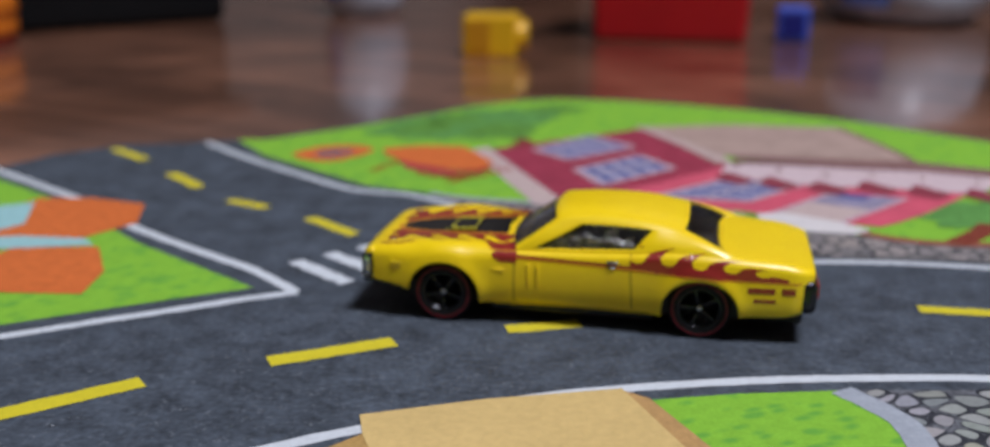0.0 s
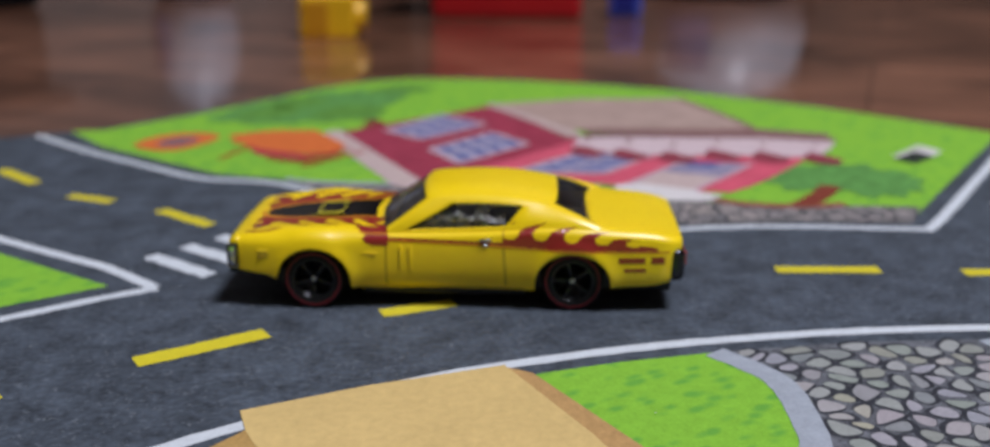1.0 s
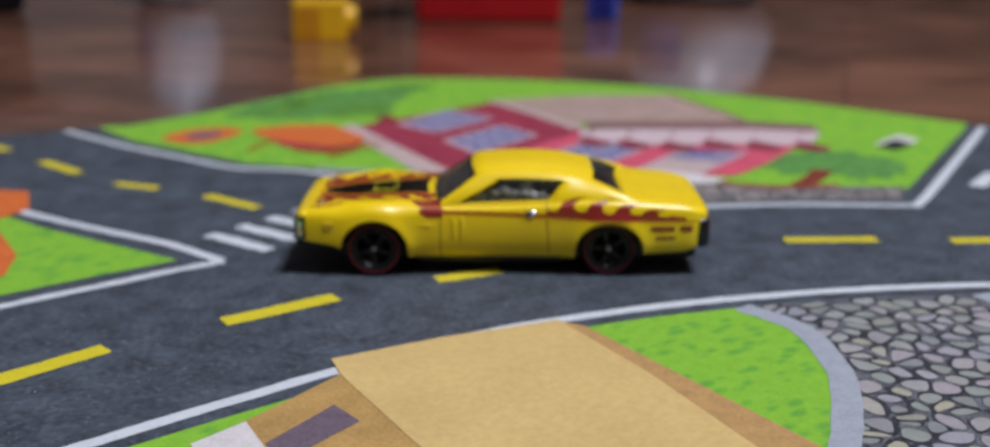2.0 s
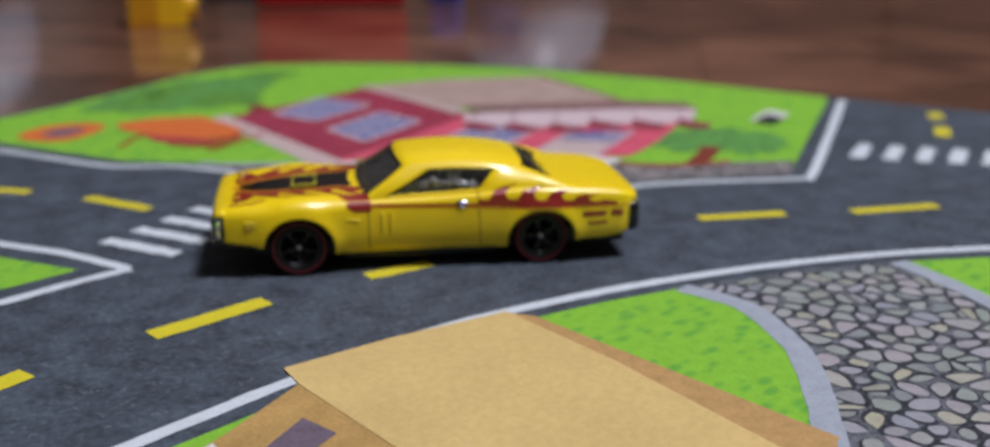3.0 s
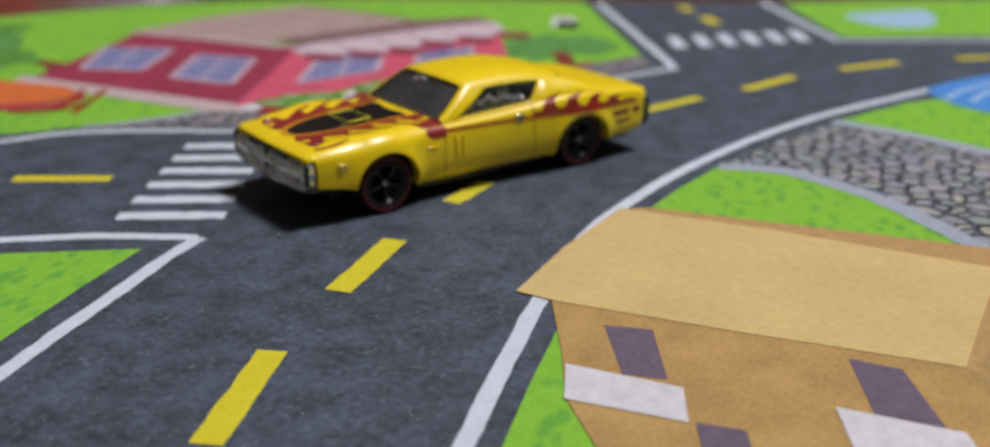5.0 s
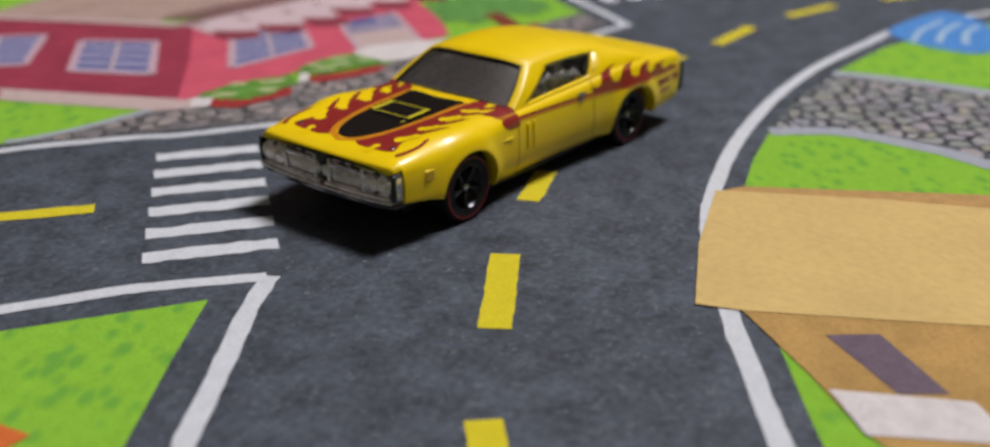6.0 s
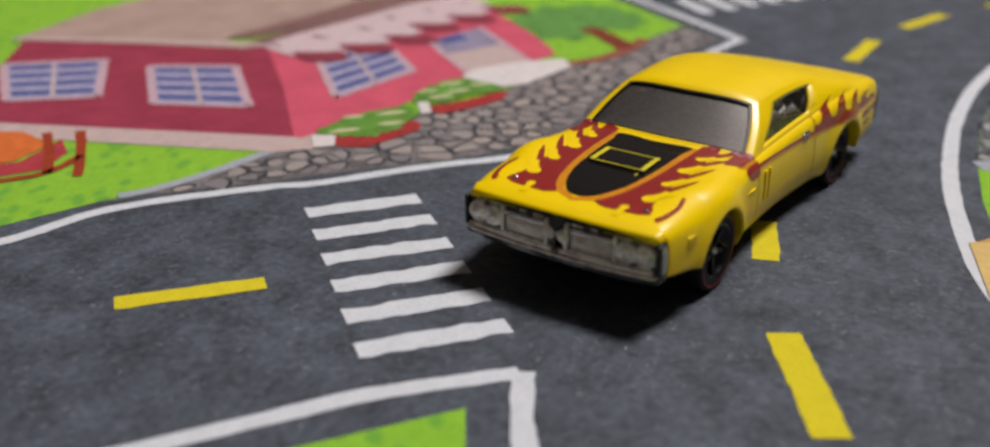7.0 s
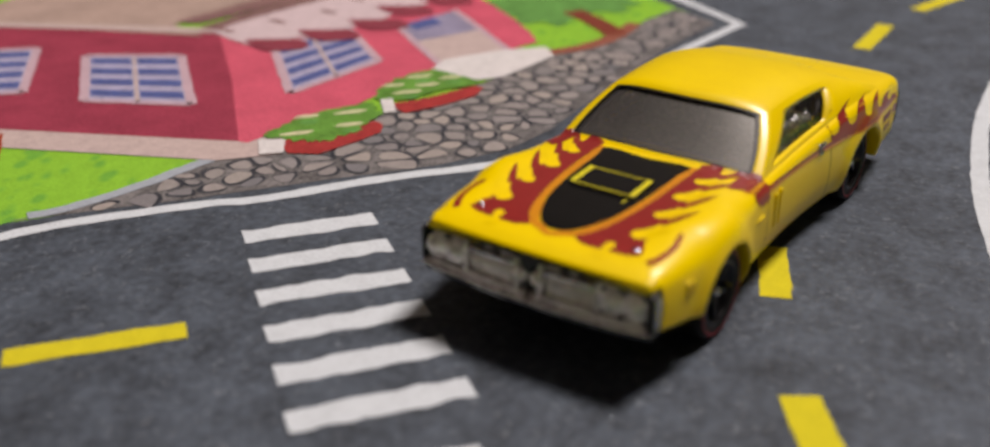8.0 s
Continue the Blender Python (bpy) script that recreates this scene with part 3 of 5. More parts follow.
sheet("side_wall_print", [(6.25, 30.1), (9.5, 29.6), (12.1, 27.7), (11.2, 26.65), (10.05, 25.38), (9.2, 24.58), (8.65, 24.18), (7.8, 24.45), (6.3, 25.1), (3.6, 25.3), (1.6, 25.8), (1.6, 25.95), (3.9, 27.9)], PINK, 5.2, house)
sheet("roof_print", [(4.2, 35.5), (7.2, 36.1), (10.6, 35.8), (11.2, 33.0), (11.4, 30.9), (13.4, 29.8), (9.6, 30.6), (6.3, 31.3), (5.9, 30.2), (5.2, 32.5)], TAUPE, 8.5, house)
sheet("roof_edge_print", [(4.0, 35.5), (4.3, 35.6), (6.45, 30.4), (6.2, 30.05)], LEDGE, 9, house)
sheet("roof_shadow_print", [(6.4, 31.4), (9.6, 31.0), (11.4, 30.9), (13.4, 29.9), (13.2, 29.4), (9.6, 30.2), (6.6, 30.9)], TAUPE_DARK, 9.3, house)
ribbon("roof_edge_print", [(10.6, 35.8), (11.2, 33.0), (11.5, 30.9)], 0.22, TAUPE_DARK, 9.6, house)


def quad_at(q, s, t):
    a, b, c, d = (Vector((*p, 0)) for p in q)
    return (a.lerp(b, s)).lerp(d.lerp(c, s), t).to_2d().to_tuple()


def print_window(q):
    """A printed window: pale frame, striped panes, a middle post."""
    w = sheet("window_print", q, BLUE_PALE, 6)
    for side in (0, 1):
        for k in range(4):
            s0, s1, t0 = 0.06 + 0.47 * side, 0.47 + 0.47 * side, 0.07 + 0.235 * k
            sheet("pane_stripe", [quad_at(q, s0, t0), quad_at(q, s1, t0), quad_at(q, s1, t0 + 0.125), quad_at(q, s0, t0 + 0.125)], BLUE_DARK, 7, w)
    ribbon("window_post", [quad_at(q, 0.5, 0.0), quad_at(q, 0.5, 0.5), quad_at(q, 0.5, 1.0)], 0.06, LEDGE, 8, w)
    for a, b in (((0, 0), (1, 0)), ((0, 1), (1, 1)), ((0, 0), (0, 1)), ((1, 0), (1, 1))):
        ribbon("window_frame", [quad_at(q, *a), quad_at(q, (a[0] + b[0]) / 2, (a[1] + b[1]) / 2), quad_at(q, *b)], 0.16, SILL, 8, w)


print_window([(2.5, 34.0), (3.75, 32.4), (1.75, 30.6), (0.75, 31.9)])
print_window([(3.82, 31.24), (4.65, 29.68), (2.58, 27.68), (1.91, 29.38)])
print_window([(5.9, 28.5), (7.8, 28.05), (6.1, 26.25), (3.8, 26.6)])
# the front door: a pale lower leaf, blue-grey glazing and one dark pane
sheet("door_print", [(8.35, 27.2), (10.05, 26.75), (7.85, 24.4), (6.35, 25.1)], LEDGE, 6, house)
sheet("door_glazing", [(8.35, 27.2), (10.05, 26.75), (8.95, 25.55), (7.5, 26.3)], DOOR_BLUE, 7, house)
sheet("door_pane", [(8.6, 27.1), (9.3, 26.9), (8.9, 26.45), (8.25, 26.72)], BLUE_DARK, 8, house)
ribbon("door_frame", [(6.4, 25.12), (7.4, 26.2), (8.4, 27.25)], 0.14, SILL, 8, house)
ribbon("door_frame", [(7.85, 24.45), (8.95, 25.6), (10.05, 26.8)], 0.14, SILL, 8, house)
sheet("door_step_print", [(6.1, 25.12), (5.9, 24.1), (6.25, 23.77), (7.2, 23.6), (7.85, 23.48), (8.36, 23.85), (7.8, 24.5), (6.7, 25.2)], PALE, 9, house)
# the awning: a dark eave, a pale valance and hanging maroon scallops
EAVE = [(6.3, 30.45), (7.5, 30.35), (9.2, 30.05), (10.4, 29.88), (11.4, 29.72), (12.4, 29.35), (13.25, 29.08)]
sheet("awning_print", EAVE + [(12.75, 28.2), (12.0, 27.25), (11.0, 27.35), (9.8, 27.7), (8.5, 27.75), (7.4, 28.1), (6.4, 28.6), (5.75, 28.85), (5.95, 29.6)], AWN_WHITE, 10, house)
ribbon("awning_eave", EAVE, 0.42, TAUPE_DARK, 11, house)
for i, (x, y) in enumerate([(6.0, 29.2), (7.05, 28.7), (8.2, 28.25), (9.45, 28.35), (10.65, 28.0), (11.95, 27.7)]):
    sheet("awning_scallop", [(x - 0.12, y - 0.1), (x + 0.05, y + 0.05), (x + 0.38, y - 0.5), (x + 0.55, y - 0.8), (x + 0.38, y - 1.15), (x + 0.1, y - 1.3), (x - 0.3, y - 0.95), (x - 0.38, y - 0.6)], AWN_RED, 11.5, house, smooth=3)
    sheet("awning_fold", [(x + 0.35, y + 1.15 - 0.06 * i), (x + 0.52, y + 1.1 - 0.06 * i), (x + 0.42, y + 0.62), (x + 0.3, y + 0.6)], TAUPE_DARK, 11.3, house)


def print_hedge(pts, blossoms, seed):
    """A clipped printed hedge with a leafy, uneven outline and pale blossoms."""
    rng, out = random.Random(seed), []
    way = curve(pts, 7, closed=True)
    mid = Vector((sum(p[0] for p in way) / len(way), sum(p[1] for p in way) / len(way)))
    for k, p in enumerate(way):
        d = (Vector(p) - mid).normalized()
        out.append(tuple(Vector(p) + d * (rng.uniform(-0.03, 0.09) + 0.05 * (k % 3 == 0))))
    h = sheet("hedge_print", out, LEAF, 8.8)
    for x, y in blossoms:
        a = rng.uniform(0.16, 0.24)
        sheet("blossom", [(x - a, y + a * 0.8), (x, y + 0.1), (x + a, y - a * 0.75), (x + 0.02, y - 0.12)], BLOSSOM, 9.2, h, smooth=3)
    for x, y in blossoms[::2]:
        sheet("dark_leaves", [(x - 0.3, y - 0.05), (x - 0.12, y - 0.1), (x - 0.05, y - 0.28), (x - 0.28, y - 0.26)], LEAF_DARK, 9.0, h, smooth=3)


print_hedge([(1.97, 25.72), (2.5, 25.72), (3.05, 25.6), (3.48, 25.42), (3.9, 25.15), (3.80, 24.96), (3.53, 24.68), (3.03, 24.71), (2.39, 24.75), (2.11, 25.01), (2.01, 25.40)],
            [(2.95, 25.65), (2.25, 25.35), (2.95, 24.85), (3.45, 25.15)], 3)
print_hedge([(4.24, 25.00), (4.5, 25.25), (5.2, 25.36), (5.8, 25.2), (6.12, 24.9), (6.0, 24.35), (5.6, 24.05), (5.15, 24.43), (4.51, 24.67)],
            [(4.75, 24.85), (5.25, 24.75), (5.6, 25.1), (4.95, 25.25), (5.8, 24.6)], 5)
sheet("flower_bed_print", [(1.85, 25.4), (2.33, 25.1), (2.86, 24.8), (3.3, 24.6), (3.23, 24.4), (2.92, 24.25), (2.40, 24.36), (1.72, 24.58), (1.54, 25.0)], BED_RED, 6, house)
sheet("flower_bed_print", [(4.1, 24.85), (4.5, 24.5), (5.3, 24.15), (5.62, 24.0), (5.55, 23.8), (5.1, 23.76), (4.46, 24.0), (3.84, 24.36)], BED_RED, 6, house)
for q in ([(1.78, 25.72), (1.95, 25.34), (1.50, 25.05), (1.28, 25.32)], [(4.2, 25.05), (4.34, 24.9), (3.8, 24.5), (3.66, 24.65)]):
    sheet("bed_post_print", q, PALE, 9.4, house)
ribbon("flower_bed_print", [(8.1, 23.68), (8.8, 23.22), (9.7, 22.98), (10.9, 22.95)], 0.34, BED_BROWN, 3.5, house)


def print_tree(outline, trunk, material, limbs=()):
    rng, out = random.Random(len(outline)), []
    way = curve(outline, 6, closed=True)
    mid = Vector((sum(p[0] for p in way) / len(way), sum(p[1] for p in way) / len(way)))
    for k, p in enumerate(way):
        out.append(tuple(Vector(p) + (Vector(p) - mid).normalized() * (rng.uniform(-0.12, 0.12) + (0.14 if k % 4 < 2 else -0.1))))
    t = sheet("tree_print", out, material, 4.7, smooth=2)
    for q in trunk:
        ribbon("trunk_print", q, 0.5, TRUNK, 4.9, t)
    for q in limbs:
        sheet("crown_highlight", q, LEAF, 4.85, t, smooth=5)


print_tree([(10.2, 25.8), (11.4, 26.5), (12.7, 26.4), (13.6, 25.2), (13.2, 24.0), (12.2, 23.5), (11.0, 24.0), (10.0, 24.5)], [[(9.9, 23.0), (10.6, 23.7), (11.2, 24.5)]], LEAF_DARK)
print_tree([(-4.6, 34.4), (-3.4, 36.6), (-1.6, 38.2), (0.4, 38.6), (1.6, 37.6), (0.7, 35.5), (0.4, 33.7), (-1.4, 33.4), (-3.2, 33.4)], [[(0.3, 33.4), (0.5, 32.8), (0.2, 32.2)]], LEAF_DARK,
           [[(0.2, 38.2), (1.2, 39.6), (2.6, 39.0), (1.6, 38.0)], [(-3.0, 36.2), (-2.0, 37.6), (-1.0, 36.8), (-1.8, 35.8)], [(-1.6, 34.0), (-0.5, 36.0), (0.8, 35.2), (0.2, 33.8)], [(-3.9, 34.6), (-2.6, 36.2), (-1.9, 35.0), (-2.8, 34.0)]])
table = sheet("picnic_table_print", [(-3.7, 31.8), (-2.6, 32.3), (-1.3, 32.2), (-0.35, 30.2), (-0.6, 29.3), (-1.4, 29.2), (-2.6, 29.9), (-3.5, 30.9)], ORANGE, 5)
sheet("bench_print", [(-3.1, 30.4), (-1.4, 29.1), (-0.3, 29.35), (-0.75, 28.75), (-1.5, 28.5), (-2.7, 29.3)], BENCH_RED, 4, table)
for way in ([(0.15, 29.4), (-0.6, 28.6), (-1.45, 27.8)], [(-0.2, 29.8), (-0.9, 29.0), (-1.6, 28.3)], [(-2.4, 28.9), (-1.6, 28.35), (-0.75, 28.45)], [(-3.0, 30.2), (-3.3, 29.6), (-3.6, 28.9)]):
    ribbon("leg_print", way, 0.17, ORANGE_DARK, 5.3, table)
sheet("sand_ring_print", [(-6.2, 30.9), (-5.6, 32.0), (-4.5, 32.2), (-3.95, 31.5), (-4.7, 30.2), (-5.5, 30.1)], ORANGE, 4, smooth=5)
sheet("sand_ring_print", [(-5.6, 31.0), (-5.2, 31.5), (-4.7, 31.6), (-4.5, 31.2), (-4.9, 30.7), (-5.3, 30.6)], PURPLE, 5, smooth=5)
sheet("sign_print", [(14.0, 27.2), (15.3, 28.3), (15.6, 27.6), (14.6, 26.6)], PALE, 4)
sheet("sign_print", [(13.9, 26.9), (14.9, 27.7), (15.1, 27.0), (14.2, 26.3)], INK, 5)


# stones of the two paths
def inside(p, poly):
    hit = False
    for (x0, y0), (x1, y1) in zip(poly, poly[1:] + poly[:1]):
        if (y0 > p[1]) != (y1 > p[1]) and p[0] < x0 + (x1 - x0) * (p[1] - y0) / (y1 - y0):
            hit = not hit
    return hit


def clip(poly, m, d):
    """Keeps the part of a convex outline behind the line through m square to d."""
    out = []
    for a, b in zip(poly, poly[1:] + poly[:1]):
        fa, fb = (a - m).dot(d), (b - m).dot(d)
        if fa <= 0:
            out.append(a)
        if fa * fb < 0:
            out.append(a.lerp(b, fa / (fa - fb)))
    return out


def inked_stone(plan, material, ink, level, parent, rng, line):
    """One printed stone with an uneven inked outline round it."""
    mid = Vector((sum(p[0] for p in plan) / len(plan), sum(p[1] for p in plan) / len(plan)))
    phase, bm, rows = rng.uniform(0, 6.3), bmesh.new(), []
    for k, p in enumerate(plan):
        d = Vector(p) - mid
        wide = line * (0.75 + 0.75 * math.sin(2 * math.pi * k / len(plan) + phase) + rng.uniform(-0.25, 0.25))
        out = mid + d * (1 + max(0.01, wide) / max(d.length, 0.05))
        rows.append((bm.verts.new((p[0] * CM, p[1] * CM, level * LEVEL)), bm.verts.new((out.x * CM, out.y * CM, (level - 0.25) * LEVEL))))
    inner = bm.faces.new([r[0] for r in rows])
    for (a, b), (c, d) in zip(rows, rows[1:] + rows[:1]):
        bm.faces.new((a, c, d, b)).material_index = 1
    bm.normal_update()
    if inner.normal.z < 0:
        bmesh.ops.reverse_faces(bm, faces=bm.faces[:])
    bmesh.ops.triangulate(bm, faces=[inner])
    part("stone", bm, [material, ink], parent)


def lay_stones(parent, poly, keep, step, stretch, turn, material, ink, line, level, seed, most):
    """Rounded stones of uneven size, inked round and packed cell by cell."""
    rng = random.Random(seed)
    ca, sa = math.cos(turn), math.sin(turn)
    local = [(ca * x + sa * y, -sa * x + ca * y) for x, y in poly]
    x0, x1 = min(p[0] for p in local), max(p[0] for p in local)
    y0, y1 = min(p[1] for p in local), max(p[1] for p in local)
    seeds = []
    for j in range(int((y1 - y0) / step) + 2):
        for i in range(int((x1 - x0) / (step * stretch)) + 2):
            seeds.append(Vector((x0 + (i + 0.5 * (j % 2) + rng.uniform(-0.55, 0.55)) * step * stretch, y0 + (j + rng.uniform(-0.5, 0.5)) * step)))
    laid = 0
    for q in seeds:
        w = (ca * q.x - sa * q.y, sa * q.x + ca * q.y)
        if laid >= most or not inside(w, poly) or not keep(*w):
            continue
        cell = [q + Vector((a * step * stretch, b * step)) * 1.3 for a, b in ((-1, -1), (1, -1), (1, 1), (-1, 1))]
        for o in seeds:
            if o is not q and (o - q).length < step * stretch * 2.6:
                cell = clip(cell, (o + q) / 2, o - q)
        if len(cell) < 3:
            continue
        mid = sum(cell, Vector((0, 0))) / len(cell)
        k = rng.uniform(0.62, 0.90)
        cell = [mid + (p - mid) * k for p in cell]
        for _ in range(2):
            cell = [v for a, b in zip(cell, cell[1:] + cell[:1]) for v in (a.lerp(b, 0.26), a.lerp(b, 0.74))]
        plan = [(ca * p.x - sa * p.y, sa * p.x + ca * p.y) for p in cell]
        if sum(inside(p, poly) for p in plan) > 0.7 * len(plan):
            inked_stone(plan, material, ink, level + rng.uniform(0, 0.2), parent, rng, line)
            laid += 1


lay_stones(cobbled_path, COBBLED, lambda x, y: y > 7.2, 0.335, 1.25, 0.5, COBBLE, STONE_INK, 0.062, 2.8, 11, 298)
lay_stones(stone_path, STONY, lambda x, y: True, 0.30, 1.7, -0.72, COBBLE_FAR, STONE_INK, 0.05, 1.8, 12, 290)


# lint caught on the felt
def lint():
    bm = bmesh.new()
    rng = random.Random(7)
    for _ in range(14):
        x, y = rng.uniform(-9, 20), rng.uniform(9, 24)
        r, a = rng.uniform(0.00005, 0.00012), rng.uniform(0, 3.1)
        q = bmesh.ops.create_icosphere(bm, subdivisions=1, radius=r)["verts"]
        bmesh.ops.scale(bm, vec=(rng.uniform(0.8, 2.2), 0.8, 0.5), verts=q)
        bmesh.ops.rotate(bm, verts=q, matrix=Matrix.Rotation(a, 3, "Z"))
        bmesh.ops.translate(bm, verts=q, vec=(x * CM, y * CM, 0.0003 + r * 0.4))
    tagged(part("lint", bm, WHITE), "tiny pale lint specks lying on the mat", "lint", kind="stuff")


lint()


# ---- the toy car: x ahead, y to its left, z up, in millimetres ----
def table_of(keys):
    xs, ys = zip(*sorted(keys))
    xs, ys = np.array(xs, float), np.array(ys, float)
    m = np.gradient(ys, xs)

    def value(x):
        x = min(max(x, xs[0]), xs[-1])
        i = min(int(np.searchsorted(xs, x, "right")) - 1, len(xs) - 2)
        h = xs[i + 1] - xs[i]
        t = (x - xs[i]) / h
        return ((2 * t ** 3 - 3 * t * t + 1) * ys[i] + (t ** 3 - 2 * t * t + t) * h * m[i] + (3 * t * t - 2 * t ** 3) * ys[i + 1] + (t ** 3 - t * t) * h * m[i + 1])

    return value


half_width = table_of([(-40.2, 12.3), (-39.0, 13.1), (-34, 13.8), (-28, 14.15), (-22, 14.2), (-14, 13.6), (-6, 13.1), (4, 13.0), (12, 13.4), (21, 14.1), (28, 13.9), (32.5, 13.4), (34.6, 13.0), (36.0, 12.6)])
shoulder = table_of([(-40.2, 12.5), (-36, 13.4), (-30, 14.0), (-24, 14.5), (-18, 14.5), (-10, 13.7), (0, 13.2), (10, 13.2), (18, 13.75), (25, 13.6), (31, 12.8), (33.6, 12.35), (34.6, 12.1), (36.0, 11.55)])
centre_top = table_of([(-40.2, 12.7), (-34, 13.9), (-27, 14.4), (-15, 14.4), (0, 13.8), (10, 13.8), (18, 13.4), (26, 12.95), (32, 12.5), (34.6, 12.1), (36.0, 11.5)])
sill = table_of([(-40.2, 5.6), (-36, 4.7), (-28, 4.2), (-24, 3.6), (-15, 3.3), (0, 3.3), (15, 3.5), (24, 4.4), (29, 5.7), (34.6, 6.5)])
AXLE_F, AXLE_R, AXLE_Z, ARCH = 21.3, -22.1, 4.7, 6.3


def bottom(x):
    z = sill(x) if x < 34.3 else 11.0 - 0.25 * max(0.0, x - 35.0)
    for ax in (AXLE_F, AXLE_R):
        d = abs(x - ax)
        if d < ARCH:
            z = max(z, AXLE_Z + math.sqrt(ARCH * ARCH - d * d) * (0.93 if ax > 0 else 0.86))
    return z


def flank(x, z):
    """Half width of the body side at a height: tucked under, full at the middle, turning in at the shoulder."""
    w, zs = half_width(x), shoulder(x)
    f = (z - 3.3) / (zs - 3.3)
    return w - 0.9 * max(0, 0.35 - f) ** 2 / 0.1225 - 0.55 * max(0, f - 0.55) ** 2 / 0.2025


def rounding(x):
    """Radius of the shoulder: tight along the doors, full over the front wheels."""
    return 1.3 + 2.3 * math.exp(-((x - 22) / 9.0) ** 2) + 0.5 * math.exp(-((x + 24) / 9.0) ** 2)


def flare(x, z):
    """The lip swelling out round each wheel opening."""
    out = 0.0
    for ax in (AXLE_F, AXLE_R):
        d = math.hypot(x - ax, z - AXLE_Z) - ARCH
        out += 0.45 * math.exp(-(d / 1.3) ** 2)
    return out


def section(x):
    """Points from the sill up over the shoulder to the middle line."""
    zl, zs, zc = bottom(x), shoulder(x), centre_top(x)
    r = min(rounding(x), (zs - zl) * 0.75)
    zk = zs - r
    out = [(flank(x, zl) + flare(x, zl) - 0.35, zl), (flank(x, zl) + flare(x, zl), zl + 0.12)]
    out += [(flank(x, zl + (zk - zl) * k) + flare(x, zl + (zk - zl) * k), zl + (zk - zl) * k) for k in (0.12, 0.25, 0.4, 0.55, 0.7, 0.85, 1.0) if zl + (zk - zl) * k > zl + 0.13]
    while len(out) < 9:
        out.append(out[-1])
    yk = out[-1][0]
    out += [(yk - r * 1.15 * (1 - math.cos(a)), zk + r * math.sin(a)) for a in (0.3, 0.62, 0.95, 1.27, math.pi / 2)]
    y0 = out[-1][0]
    out += [(y0 * k, zs + (zc - zs) * (1 - k ** 3)) for k in (0.88, 0.72, 0.5, 0.25, 0.0)]
    return out


def arch_stations():
    xs = {34.28, 34.32} | set(np.linspace(-40.2, 36.0, 124).round(3))
    for ax in (AXLE_F, AXLE_R):
        xs |= set(round(ax + ARCH * math.sin(a), 3) for a in np.linspace(-math.pi / 2, math.pi / 2, 25))
    return sorted(xs)


def body_bm():
    bm, rows = bmesh.new(), []
    for x in arch_stations():
        half = section(x)
        tuck = max(0, (-35 - x) / 5.2) * 0.9
        rake = [x + tuck * max(0, min(1, (11.5 - z) / 6)) for _, z in half]
        bow_k = 0.0025 * max(0.0, (x - 24) / 10.6)
        rake = [r - bow_k * y * y for r, (y, _) in zip(rake, half)]
        row = [bm.verts.new((r, y, z)) for r, (y, z) in zip(rake, half)] + [bm.verts.new((r, -y, z)) for r, (y, z) in zip(rake[-2::-1], half[-2::-1])]
        rows.append(row)
    for a, b in zip(rows, rows[1:]):
        for k in range(len(a) - 1):
            bm.faces.new((a[k], b[k], b[k + 1], a[k + 1]))
    bm.faces.new(rows[0])
    bm.faces.new(rows[-1][::-1])
    # lips of the wheel openings and sills turn inwards
    for i in range(len(rows) - 1):
        for k, s in ((0, -1), (-1, 1)):
            a, b = rows[i][k], rows[i + 1][k]
            c, d = (bm.verts.new(v.co + Vector((0, s * 1.6, 0.15))) for v in (a, b))
            bm.faces.new((a, b, d, c))
    bmesh.ops.remove_doubles(bm, verts=bm.verts, dist=0.004)
    bmesh.ops.dissolve_degenerate(bm, edges=bm.edges, dist=0.002)
    bmesh.ops.recalc_face_normals(bm, faces=bm.faces)
    return bm


rail = table_of([(2.0, 18.25), (-3, 18.5), (-9, 18.45), (-14, 18.05), (-18, 17.35)])
A_FOOT, A_HEAD, C_FOOT, C_HEAD = 9.6, 1.7, -28.5, -18.0


def cab_side(x, v):
    """The cabin's flank: v from the belt line up to the roof rail."""
    base_y = flank(x, shoulder(x) - 0.9) - 0.75
    lean = 2.0 + 0.7 * max(0, (-x - 12) / 20)
    z = shoulder(x) - 0.25 + (rail(x) - shoulder(x) + 0.25) * v
    return Vector((x, base_y - lean * v - 0.55 * v * v + 0.35 * math.sin(math.pi * v), z))


def cab_front(s, v):
    corner = cab_side(A_FOOT + (A_HEAD - A_FOOT) * v, v)
    x = corner.x + (1.5 - 0.3 * v) * (1 - s * s)
    z = corner.z + (0.75 + 0.2 * v) * (1 - abs(s) ** 3.6)
    return Vector((x, corner.y * s, z))


def cab_rear(s, v):
    corner = cab_side(C_FOOT + (C_HEAD - C_FOOT) * v, v)
    k = 1 - abs(s) ** 4
    x = corner.x + (3.0 * (1 - v) - 1.2 * v) * k
    z = corner.z + (0.25 * (1 - v) + 0.95 * v) * (1 - abs(s) ** 3.6)
    return Vector((x, corner.y * s, z))


def roof_at(s, w):
    f, r = cab_front(s, 1), cab_rear(s, 1)
    x = f.x + (r.x - f.x) * w
    side = cab_side(A_HEAD + (C_HEAD - A_HEAD) * w, 1)
    crown = 0.95 + 0.3 * math.sin(math.pi * min(1, w * 1.05)) 
    return Vector((x, side.y * s, side.z + crown * (1 - abs(s) ** 3.6)))


